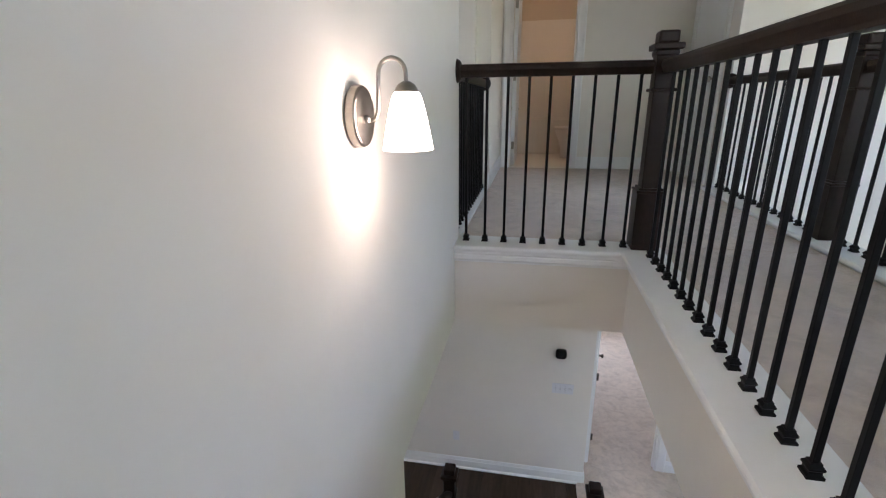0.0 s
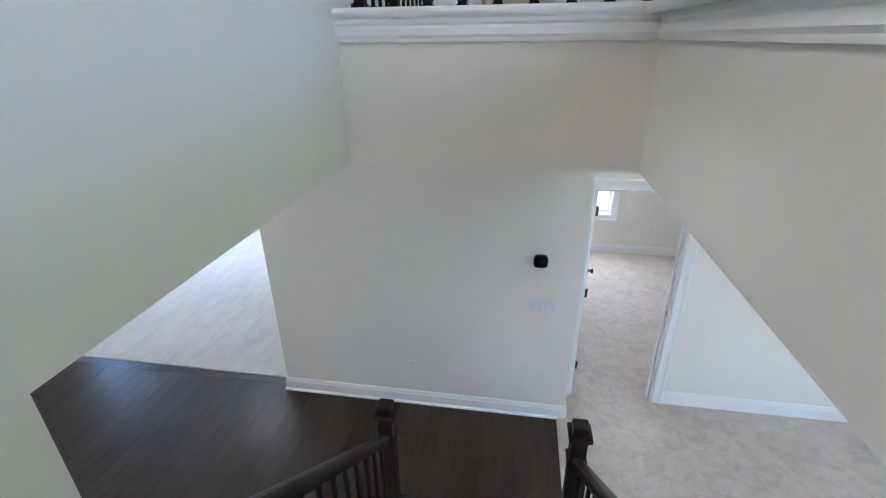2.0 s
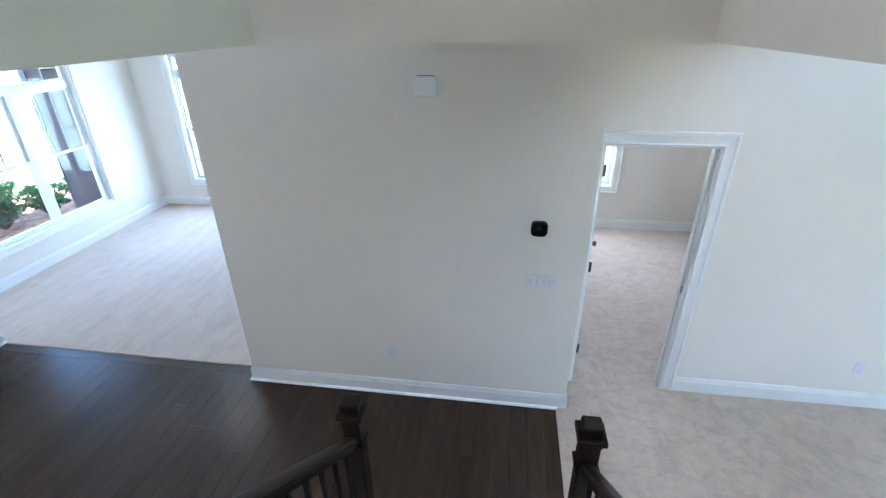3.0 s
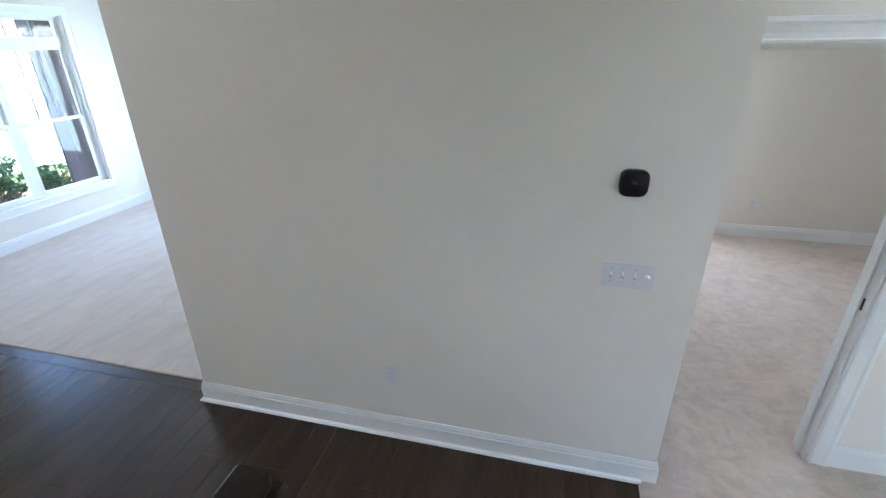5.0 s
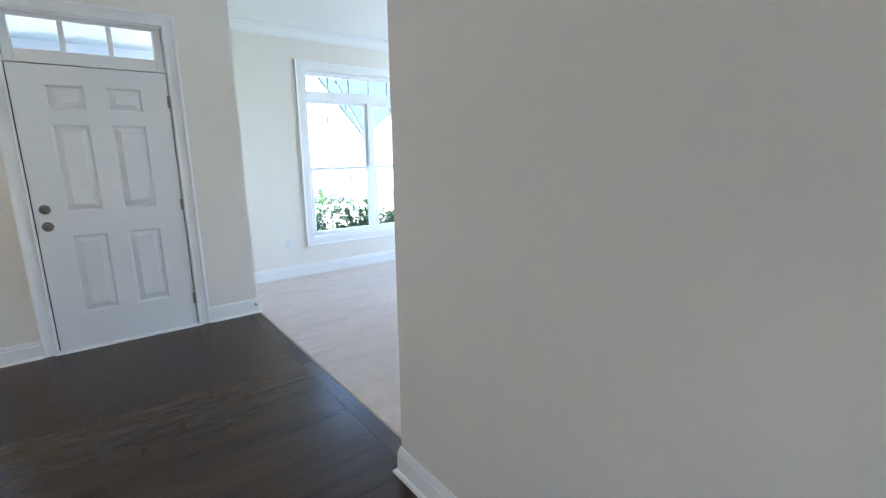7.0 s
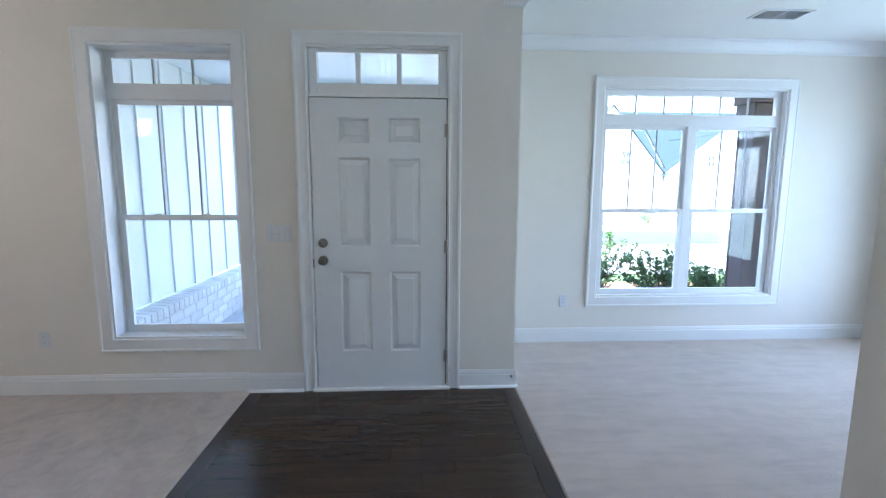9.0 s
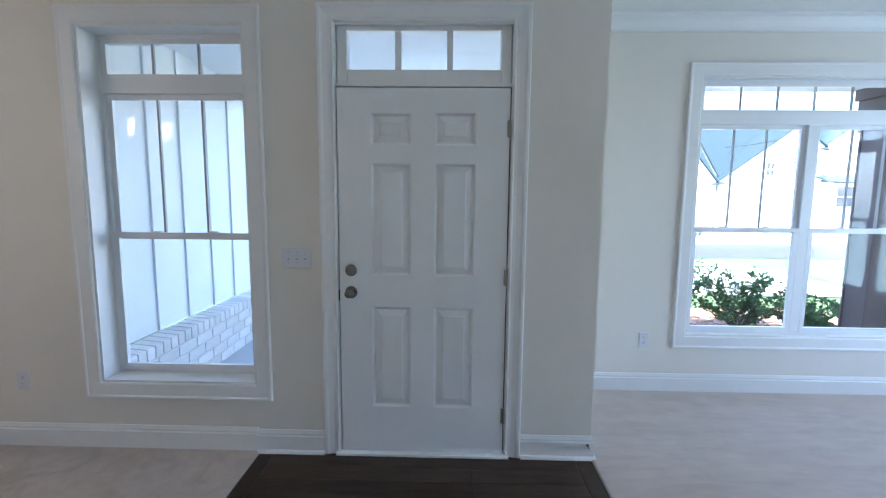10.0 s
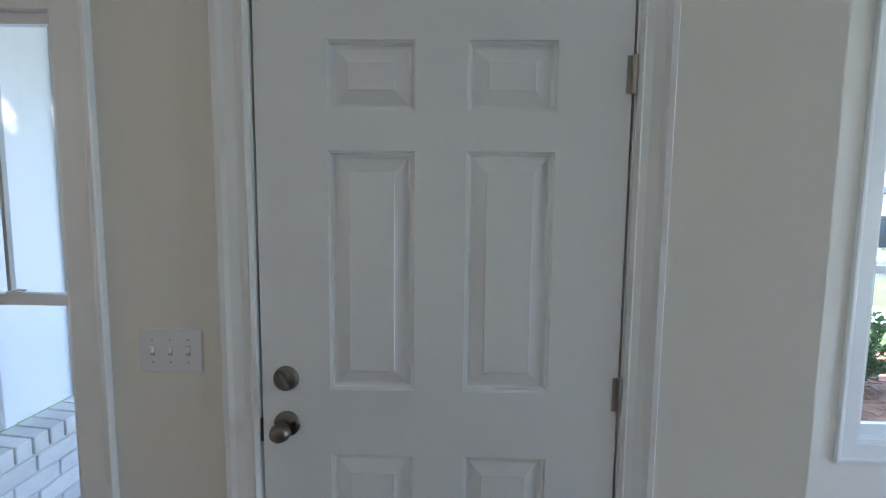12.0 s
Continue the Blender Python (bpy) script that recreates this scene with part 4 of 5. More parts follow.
def plate(name, m, gangs, label, dimmer=-1):
    """A cover plate with toggles; centre at the origin, local z into the room."""
    w = 0.070 + 0.0465 * (gangs - 1)
    ob = thing(name, label, "light switch", m)
    bm = box(bmesh.new(), -w / 2, w / 2, -0.0575, 0.0575, 0.0012, 0.0070, bevel=0.003, segs=2)
    part("plate", bm, PLASTIC, ob)
    # grey inset under the plate edge paints its shadow outline
    part("shadow_gap", boxes((-w / 2 + 0.002, w / 2 - 0.002, -0.0555, 0.0555, -0.001, 0.0012)), SEAM, ob)
    for k in range(gangs):
        u = (k - (gangs - 1) / 2) * 0.0465
        if k == dimmer:
            kn = lathe(bmesh.new(), [(0.0145, 0.006), (0.014, 0.012), (0.0125, 0.0145), (0.0, 0.015)], (u, 0, 0), "z", 24)
            part("dimmer_knob", kn, PLASTIC, ob, "round white dimmer knob", True)
            part("dimmer_ring", lathe(bmesh.new(), [(0.0165, 0.0060), (0.0165, 0.0072), (0.0146, 0.0072)], (u, 0, 0), "z", 24), SEAM, ob)
            continue
        part("toggle_slot", boxes((u - 0.006, u + 0.006, -0.013, 0.013, 0.0066, 0.0076)), SEAM, ob)
        tg = box(bmesh.new(), u - 0.0045, u + 0.0045, -0.004, 0.012, 0.006, 0.016, bevel=0.002)
        part("toggle", tg, PLASTIC, ob)
        for v in (-0.030, 0.030):
            part("screw", lathe(bmesh.new(), [(0.0032, 0.0062), (0.003, 0.0076), (0.0, 0.008)], (u, v, 0), "z", 8), SEAM, ob)
    return ob


def outlet(name, m, label):
    ob = thing(name, label, "outlet", m)
    part("plate", box(bmesh.new(), -0.035, 0.035, -0.0575, 0.0575, 0, 0.006, bevel=0.003, segs=2), PLASTIC, ob)
    for v in (-0.0195, 0.0195):
        face = box(bmesh.new(), -0.0165, 0.0165, v - 0.0135, v + 0.0135, 0.004, 0.0075, bevel=0.002)
        f = part("receptacle", face, PLASTIC, ob)
        for u, h in ((-0.0065, 0.009), (0.0065, 0.007)):
            part("slot", boxes((u - 0.001, u + 0.001, v - h / 2 + 0.002, v + h / 2 + 0.002, 0.0074, 0.0079)), SLOT, f)
        part("slot", lathe(bmesh.new(), [(0.0023, 0.0074), (0.0, 0.0079)], (0, v - 0.008, 0), "z", 8), SLOT, f)
    part("screw", lathe(bmesh.new(), [(0.0032, 0.006), (0.0, 0.0078)], (0, 0, 0), "z", 8), PLASTIC, ob)
    return ob


def on_thermostat_wall(x, z):
    return facing((x, 1.287, z), (1, 0, 0), (0, -1, 0))


plate("light_switch", on_thermostat_wall(4.969, 1.132), 4, "white four-gang plate with three toggles and a dimmer knob", 3)
plate("light_switch", facing((-0.005, -0.236, 1.136), (0, 1, 0), (1, 0, 0)), 3, "white three-gang switch plate beside the front door")
outlet("outlet", on_thermostat_wall(3.889, 0.414), "white duplex outlet low on the partition wall")
outlet("outlet", facing((-0.94, 2.07, 0.405), (0, 1, 0), (1, 0, 0)), "white duplex outlet under the dining window wall")
outlet("outlet", facing((7.39, 1.60, 0.365), (1, 0, 0), (0, -1, 0)), "white duplex outlet beside the bedroom doorway")
outlet("outlet", facing((-0.005, -1.85, 0.40), (0, 1, 0), (1, 0, 0)), "white duplex outlet beside the front window")
outlet("outlet", facing((5.45, 2.80, FLOOR2 + 0.36), (1, 0, 0), (0, -1, 0)), "white duplex outlet on the upper hall wall")
outlet("outlet", facing((6.75, 4.88, 0.38), (1, 0, 0), (0, -1, 0)), "white duplex outlet in the bedroom")


def thermostat():
    ob = thing("thermostat", "black rounded-square thermostat showing 74", "thermostat", on_thermostat_wall(4.929, 1.526))

    def slab(r, z0, z1, inset):
        bm = bmesh.new()
        rings = []
        for rr, z in ((r, z0), (r, z1 - inset), (r - inset * 0.4, z1 - inset * 0.4), (r - inset * 1.3, z1)):
            ring_v = []
            for k in range(48):
                a = math.tau * k / 48
                c, s = math.cos(a), math.sin(a)
                q = rr / ((abs(c) ** 3.6 + abs(s) ** 3.6) ** (1 / 3.6))
                ring_v.append(bm.verts.new((q * c, q * s * 0.98, z)))
            rings.append(ring_v)
        for a, b in zip(rings, rings[1:]):
            for k in range(48):
                bm.faces.new((a[k], a[(k + 1) % 48], b[(k + 1) % 48], b[k]))
        bm.faces.new(rings[-1])
        bm.faces.new(rings[0][::-1])
        return bm

    part("body", slab(0.0535, 0.0, 0.026, 0.006), BLACK, ob)
    cv = bpy.data.curves.new("display", "FONT")
    cv.body, cv.size, cv.align_x, cv.align_y = "74", 0.022, "CENTER", "CENTER"
    tmp = new("display_text", cv)
    me = bpy.data.meshes.new_from_object(tmp.evaluated_get(bpy.context.evaluated_depsgraph_get()))
    bpy.data.objects.remove(tmp)
    me.materials.clear()
    me.materials.append(DIGIT)
    d = part("display", me, DIGIT, ob, "faint blue temperature digits")
    d.location = (0, 0.004, 0.0265)


thermostat()


def chime():
    ob = thing("door_chime", "white square door chime box high on the wall", "door chime", on_thermostat_wall(4.215, 2.40))
    part("backplate", box(bmesh.new(), -0.083, 0.083, -0.058, 0.058, 0, 0.012, bevel=0.003), VINYL, ob)
    part("cover", box(bmesh.new(), -0.070, 0.070, -0.058, 0.052, 0.012, 0.045, bevel=0.006, segs=2), VINYL, ob)
    for k in range(3):
        part("slot", boxes((-0.05, 0.05, 0.0525 - 0.0005, 0.0535, 0.018 + 0.008 * k, 0.022 + 0.008 * k)), SLOT, ob)


chime()


def door_stop(m):
    ob = thing("door_stop", "small spring door stop on the baseboard end", "door stop", m)
    part("stem", lathe(bmesh.new(), [(0.008, 0.0), (0.008, 0.004), (0.0035, 0.006), (0.0035, 0.045), (0.0, 0.045)], (0, 0, 0), "z", 10), DARKMETAL, ob)
    part("tip", lathe(bmesh.new(), [(0.006, 0.045), (0.006, 0.056), (0.0, 0.058)], (0, 0, 0), "z", 10), PLASTIC, ob)


door_stop(facing((0.011, 1.395, 0.085), (0, 1, 0), (1, 0, 0)))


def bowl_light():
    ob = thing("ceiling_light", "semi-flush ceiling light with a lit glass bowl", "ceiling lamp", Matrix.Translation((0.9, 3.2, CEILD)))
    part("canopy", lathe(bmesh.new(), [(0.075, 0.0), (0.072, -0.018), (0.03, -0.03), (0.0, -0.03)], (0, 0, 0), "z", 28), NICKEL, ob, "", True)
    part("stem", lathe(bmesh.new(), [(0.010, -0.028), (0.010, -0.09), (0.0, -0.09)], (0, 0, 0), "z", 12), NICKEL, ob)
    part("rim", lathe(bmesh.new(), [(0.19, -0.078), (0.215, -0.078), (0.220, -0.090), (0.205, -0.096), (0.19, -0.09), (0.19, -0.078)], (0, 0, 0), "z", 36), NICKEL, ob, "", True)
    s = part("bowl", lathe(bmesh.new(), [(0.205, -0.092), (0.180, -0.112), (0.130, -0.138), (0.085, -0.165), (0.055, -0.185), (0.0, -0.190)], (0, 0, 0), "z", 36), SHADE2, ob, "glowing white glass bowl", True)
    s.visible_shadow = False
    part("finial", lathe(bmesh.new(), [(0.013, -0.188), (0.015, -0.198), (0.007, -0.210), (0.0, -0.216)], (0, 0, 0), "z", 14), DARKMETAL, ob, "", True)


bowl_light()


def disc_light():
    ob = thing("disc_light", "slim round lit ceiling disc light", "ceiling lamp", Matrix.Translation((5.78, 0.85, CEIL1)))
    part("trim_ring", lathe(bmesh.new(), [(0.10, 0.0), (0.10, -0.010), (0.092, -0.016), (0.082, -0.016)], (0, 0, 0), "z", 36), PLASTIC, ob, "", True)
    s = part("diffuser", lathe(bmesh.new(), [(0.083, -0.014), (0.05, -0.017), (0.0, -0.018)], (0, 0, 0), "z", 32), SHADE2, ob, "", True)
    s.visible_shadow = False


disc_light()


def smoke_vent():
    ob = thing("ceiling_vent", "white louvred ceiling vent", "vent", Matrix.Translation((-0.30, 3.42, CEILD)))
    part("frame", boxes((-0.10, 0.10, -0.19, -0.17, -0.008, 0), (-0.10, 0.10, 0.17, 0.19, -0.008, 0), (-0.10, -0.08, -0.17, 0.17, -0.008, 0), (0.08, 0.10, -0.17, 0.17, -0.008, 0), (-0.08, 0.08, -0.008, 0.008, -0.008, 0)), VENTM, ob)
    part("backing", boxes((-0.08, 0.08, -0.17, 0.17, -0.002, -0.0005)), SLOT, ob)
    for k in range(8):
        x = -0.07 + 0.02 * k
        bm = boxes((-0.0085, 0.0085, -0.168, 0.168, -0.0008, 0.0008))
        bmesh.ops.rotate(bm, verts=bm.verts, cent=(0, 0, 0), matrix=Matrix.Rotation(radians(38), 3, "Y"))
        bmesh.ops.translate(bm, verts=bm.verts, vec=(x, 0, -0.0065))
        part("slat", bm, VENTM, ob)


smoke_vent()


def chandelier():
    ob = thing("chandelier", "five-arm nickel chandelier with lit glass shades", "chandelier", Matrix.Translation((1.65, -2.44, CEIL1)))
    part("canopy", lathe(bmesh.new(), [(0.06, 0.0), (0.058, -0.02), (0.0, -0.03)], (0, 0, 0), "z", 24), NICKEL, ob, "", True)
    part("stem", lathe(bmesh.new(), [(0.008, -0.025), (0.008, -0.50), (0.03, -0.54), (0.035, -0.62), (0.012, -0.70), (0.0, -0.72)], (0, 0, 0), "z", 16), NICKEL, ob, "", True)
    for k in range(5):
        a = k * math.tau / 5 + 0.3
        c, s = math.cos(a), math.sin(a)
        arm = part("arm", tube(bmesh.new(), [(0.02 * c, 0.02 * s, -0.64), (0.12 * c, 0.12 * s, -0.72), (0.22 * c, 0.22 * s, -0.73), (0.27 * c, 0.27 * s, -0.70)], 0.007, 8), NICKEL, ob, "", True)
        sh = part("shade", lathe(bmesh.new(), [(0.022, -0.70), (0.04, -0.67), (0.055, -0.60), (0.06, -0.56)], (0.27 * c, 0.27 * s, 0), "z", 20), SHADE3, ob, "", True)
        sh.visible_shadow = False


chandelier()

# ---- bathroom beyond the upper hall -----------------------------------------
setting("wall_bathroom", joined((4.05, 4.17, 2.92, 5.2, FLOOR2 - 0.02, CEIL2), (5.9, 6.02, 2.92, 5.2, FLOOR2 - 0.02, CEIL2), (4.05, 6.02, 5.2, 5.32, FLOOR2 - 0.02, CEIL2)), BATHWALL, "tan bathroom walls under warm light", "wall")
setting("floor_bathroom", boxes((4.17, 5.9, 2.80, 5.2, FLOOR2 - 0.03, FLOOR2 - 0.004)), TILE, "pale bathroom floor", "floor")
setting("ceiling_bathroom", boxes((4.05, 6.02, 2.92, 5.32, CEIL2, CEIL2 + 0.1)), CEIL, "bathroom ceiling", "ceiling")


def bathtub():
    ob = thing("bathtub", "white alcove bathtub with tiled surround under warm light", "bathtub", Matrix.Translation((4.18, 4.40, FLOOR2)))
    bm = bmesh.new()
    box(bm, 0, 1.70, 0, 0.06, 0, 0.50, bevel=0.015, segs=2)
    box(bm, 0, 1.70, 0.70, 0.79, 0, 0.50, bevel=0.01)
    box(bm, 0, 0.08, 0.06, 0.70, 0, 0.50)
    box(bm, 1.62, 1.70, 0.06, 0.70, 0, 0.50)
    box(bm, 0.08, 1.62, 0.06, 0.70, 0.0, 0.10)
    part("tub", bm, TILE, ob)
    part("surround", boxes((0.0, 1.70, 0.775, 0.79, 0.50, 1.95), (0, 0.015, 0.0, 0.775, 0.50, 1.95), bevel=0.002), TILE, ob)
    part("spout", tube(bmesh.new(), [(0.015, 0.4, 0.66), (0.11, 0.4, 0.66), (0.13, 0.4, 0.63)], 0.02, 10), NICKEL, ob, "", True)
    part("shelf", box(bmesh.new(), 0.015, 0.14, 0.66, 0.775, 1.15, 1.17, bevel=0.006), TILE, ob)


bathtub()


def toilet():
    ob = thing("toilet", "white toilet beside the bathtub", "toilet", Matrix.Translation((5.08, 3.95, FLOOR2)))
    part("bowl", lathe(bmesh.new(), [(0.0, 0.0), (0.12, 0.0), (0.11, 0.10), (0.14, 0.24), (0.185, 0.36), (0.19, 0.39), (0.14, 0.39), (0.10, 0.25), (0.0, 0.2)], (0.0, 0, 0), "z", 24, (1.25, 1.0)), TILE, ob, "", True)
    part("seat", lathe(bmesh.new(), [(0.12, 0.392), (0.19, 0.392), (0.195, 0.405), (0.185, 0.415), (0.0, 0.418)], (0, 0, 0), "z", 24, (1.25, 1.0)), TILE, ob, "", True)
    part("tank", box(bmesh.new(), 0.24, 0.43, -0.22, 0.22, 0.38, 0.74, bevel=0.02, segs=2), TILE, ob)
    part("tank_lid", box(bmesh.new(), 0.225, 0.44, -0.235, 0.235, 0.74, 0.775, bevel=0.01), TILE, ob)
    part("pedestal", box(bmesh.new(), 0.10, 0.40, -0.11, 0.11, 0.0, 0.38, bevel=0.03, segs=2), TILE, ob)


toilet()

# ---- outside -----------------------------------------------------------------


def ground_z(x):
    return -0.30 if x > -3.5 else -0.30 - 0.034 * (-x - 3.5)


def strip(x0, x1, y0, y1, lift, steps=14):
    """A sheet that follows the fall of the ground."""
    bm = bmesh.new()
    prev = None
    for k in range(steps + 1):
        x = x0 + (x1 - x0) * k / steps
        cur = [bm.verts.new((x, y, ground_z(x) + lift)) for y in (y0, y1)]
        if prev:
            bm.faces.new((prev[0], prev[1], cur[1], cur[0]))
        prev = cur
    return bm


gm = bmesh.new()
prev_row = None
for gx in (60, -1.0, -3.5, -8, -12, -20, -30, -45, -70, -160):
    row_v = [gm.verts.new((gx, gy, ground_z(max(gx, -45)))) for gy in (-160, -30, -5, 5, 15, 30, 60, 160)]
    if prev_row:
        for k in range(7):
            gm.faces.new((prev_row[k], prev_row[k + 1], row_v[k + 1], row_v[k]))
    prev_row = row_v
BED = 0.16
setting("ground", gm, GRASS, "mown lawn running down to the street", "ground")
setting("road", strip(-19.5, -13.6, -120, 120, 0.012), ROADM, "pale grey asphalt street", "road")
setting("pavement", strip(-12.6, -6.2, -60, 9.0, 0.02), CONCRETE, "sunlit concrete drive in front of the house", "pavement")
setting("pavement_far", strip(-27.0, -20.6, -60, 60, 0.02), CONCRETE, "sunlit concrete pavement across the street", "pavement")
setting("mulch_bed", strip(-4.3, -1.12, 1.42, 5.9, BED, 4), STRAW, "reddish pine straw mulch bed", "ground")
setting("porch_floor", boxes((-2.35, -0.175, -1.5, 1.296, -0.30, -0.06), bevel=0.01), CONCRETE, "grey concrete porch floor", "porch floor")
setting("porch_ceiling", boxes((-2.45, -0.175, -1.66, 1.296, 2.62, 2.70)), SIDING, "white porch ceiling", "ceiling")
setting("porch_beam", boxes((-2.65, -2.45, -1.66, 1.296, 2.45, 2.70)), SIDING, "white porch beam", "beam")

straw = bmesh.new()
rs = random.Random(5)
for k in range(2600):
    x, y = rs.uniform(-4.3, -1.2), rs.uniform(1.45, 5.9)
    a, l = rs.uniform(0, math.pi), rs.uniform(0.05, 0.13)
    z = ground_z(x) + BED + rs.uniform(0.0, 0.025)
    dx, dy = math.cos(a) * l, math.sin(a) * l
    nx, ny = -math.sin(a) * 0.0022, math.cos(a) * 0.0022
    vs = [straw.verts.new(p) for p in ((x - dx + nx, y - dy + ny, z), (x - dx - nx, y - dy - ny, z), (x + dx - nx, y + dy - ny, z + rs.uniform(0, 0.03)), (x + dx + nx, y + dy + ny, z + 0.01))]
    straw.faces.new(vs)
tagged(new("pine_straw", finish(straw, "pine_straw", STRAW)), "loose reddish pine needles over the mulch bed", "mulch", kind="stuff")

mound = bmesh.new()
for k in range(900):
    a, r = rs.uniform(0, math.tau), rs.random() ** 0.6 * 0.34
    px, py = -2.72 + r * math.cos(a), -1.16 + r * math.sin(a)
    z = -0.29 + 0.36 * (1 - (r / 0.36) ** 2) * rs.uniform(0.75, 1.05)
    b2, l = rs.uniform(0, math.tau), rs.uniform(0.05, 0.12)
    dx, dy, dz = math.cos(b2) * l, math.sin(b2) * l, rs.uniform(-0.03, 0.03)
    nx, ny = -math.sin(b2) * 0.003, math.cos(b2) * 0.003
    mound.faces.new([mound.verts.new(p) for p in ((px - dx + nx, py - dy + ny, z - dz), (px - dx - nx, py - dy - ny, z - dz), (px + dx - nx, py + dy - ny, z + dz), (px + dx + nx, py + dy + ny, z + dz))])
lathe(mound, [(0.34, 0.0), (0.30, 0.10), (0.20, 0.24), (0.08, 0.31), (0.0, 0.32)], (-2.72, -1.16, -0.30), "z", 20)
tagged(new("pine_straw_mound", finish(mound, "pine_straw_mound", STRAW)), "heaped reddish pine straw beside the porch", "mulch", kind="stuff")

# unseen overhangs, added and sized to stop direct sun at the rear openings
setting("sun_block_eave", joined((10.05, 11.9, -3.6, 2.6, 2.62, 2.74), (10.05, 11.9, -7.8, 2.6, CEIL2, CEIL2 + 0.12), (3.4, 10.05, -7.8, -6.65, CEIL2, CEIL2 + 0.12)), SIDING, "unseen white eaves added to keep sun out of the rear windows", "eave")

# porch side wall: board and batten over a brick wainscot
PY = -1.50
porch_wall = setting("wall_porch_side", boxes((-6.2, -0.15, PY - 0.32, PY - 0.160, 0.418, 4.2)), SIDING, "white board-and-batten porch side wall over brick", "wall")
batten = finish(boxes((-0.030, 0.030, 0.0, 0.019, 0.0, 3.7), bevel=0.003), "batten", SIDING)
for k in range(15):
    b = part("batten", batten, SIDING, porch_wall)
    b.location = (-0.542 - 0.412 * k, PY - 0.161, 0.42)
brick_wall = setting("wall_brick_wainscot", boxes((-6.2, -0.15, PY - 0.32, PY - 0.008, -0.30, 0.312)), MORTAR, "whitewashed brick wainscot with a rowlock cap", "wall")


def shrub(name, at, size, seed, label):
    ob = thing(name, label, "shrub", Matrix.Translation(at), group="foundation shrubs")
    rr = random.Random(seed)
    stems, verts, faces = bmesh.new(), [], []
    for k in range(60):
        a = rr.uniform(0, math.tau)
        out = rr.uniform(0.10, 1.0) ** 0.6
        top = Vector((math.cos(a) * out * size * 0.74, math.sin(a) * out * size * 0.74, size * (0.38 + 0.95 * rr.random() * (1.15 - 0.5 * out))))
        mid = top * 0.5 + Vector((rr.uniform(-0.05, 0.05), rr.uniform(-0.05, 0.05), 0.06 * size))
        tube(stems, [(0.02 * math.cos(a), 0.02 * math.sin(a), 0), mid, top], 0.004, 5)
        for j in range(44):
            f = rr.uniform(0.22, 1.05)
            p = (mid * (1 - f) * 2 * f + top * f) if f < 1 else top * f
            p = p + Vector((rr.gauss(0, 0.022), rr.gauss(0, 0.022), rr.gauss(0, 0.02))) * size * 1.4
            if p.z < 0.03:
                continue
            d = Vector((rr.gauss(0, 1), rr.gauss(0, 1), rr.uniform(0.0, 1.3))).normalized()
            s = d.orthogonal().normalized()
            s = Matrix.Rotation(rr.uniform(0, math.tau), 3, d) @ s
            n = d.cross(s)
            l, w = rr.uniform(0.035, 0.065), rr.uniform(0.011, 0.018)
            i = len(verts)
            verts += [p, p + d * l * 0.45 + s * w + n * 0.004, p + d * l, p + d * l * 0.45 - s * w + n * 0.004]
            faces.append((i, i + 1, i + 2, i + 3))
    part("stems", stems, STEM, ob)
    me = bpy.data.meshes.new("crown")
    me.from_pydata([tuple(v) for v in verts], [], faces)
    me.materials.append(LEAF)
    part("crown", me, LEAF, ob)


for i, (sx, sy, ss) in enumerate(((-3.02, 4.06, 0.60), (-2.85, 4.68, 0.42), (-3.25, 3.30, 0.76), (-3.4, 2.5, 0.7), (-3.0, 5.45, 0.34))):
    shrub("shrub", (sx, sy, ground_z(sx) + BED), ss, 10 + i, "leafy green foundation shrub in the mulch bed")


def porch_post():
    ob = thing("porch_post", "dark stained square timber porch post", "post", Matrix.Translation((-1.655, 4.33, -0.27)))
    part("shaft", box(bmesh.new(), -0.115, 0.115, -0.115, 0.115, 0.0, 2.46, bevel=0.006), CEDAR, ob)
    for u in (-0.117, 0.117):
        part("corner_board", box(bmesh.new(), u - 0.010, u + 0.010, -0.128, 0.128, 0.0, 2.45, bevel=0.003), CEDAR, ob)
    part("base_trim", box(bmesh.new(), -0.14, 0.14, -0.14, 0.14, 0.0, 0.22, bevel=0.008), CEDAR, ob)
    part("capital", box(bmesh.new(), -0.15, 0.15, -0.15, 0.15, 2.46, 2.60, bevel=0.008), CEDAR, ob)
    part("capital_board", box(bmesh.new(), -0.17, 0.17, -0.17, 0.17, 2.60, 2.70, bevel=0.008), CEDAR, ob)


porch_post()
setting("side_porch_beam", boxes((-1.90, -1.41, 1.45, 7.2, 2.43, 2.74), bevel=0.01), SIDING, "white beam carried by the timber porch post", "beam")
setting("side_porch_ceiling", boxes((-1.41, -1.12, 1.45, 7.2, 2.62, 2.74)), SIDING, "white soffit above the dining window", "ceiling")


def far_window(parent, u, v, w, h):
    """Framed two-over-two window on a house front; local x right, y up, z outwards."""
    win = part("window", ring(bmesh.new(), u - w / 2 - 0.09, u + w / 2 + 0.09, v - 0.09, v + h + 0.09, 0.09, 0.0, 0.05), VINYL, parent)
    part("pane", boxes((u - w / 2, u + w / 2, v, v + h, 0.005, 0.02)), FAR_GLASS, win)
    part("glazing_bar", boxes((u - 0.025, u + 0.025, v, v + h, 0.02, 0.04), (u - w / 2, u + w / 2, v + h / 2 - 0.03, v + h / 2 + 0.03, 0.02, 0.045)), VINYL, win)
    return win


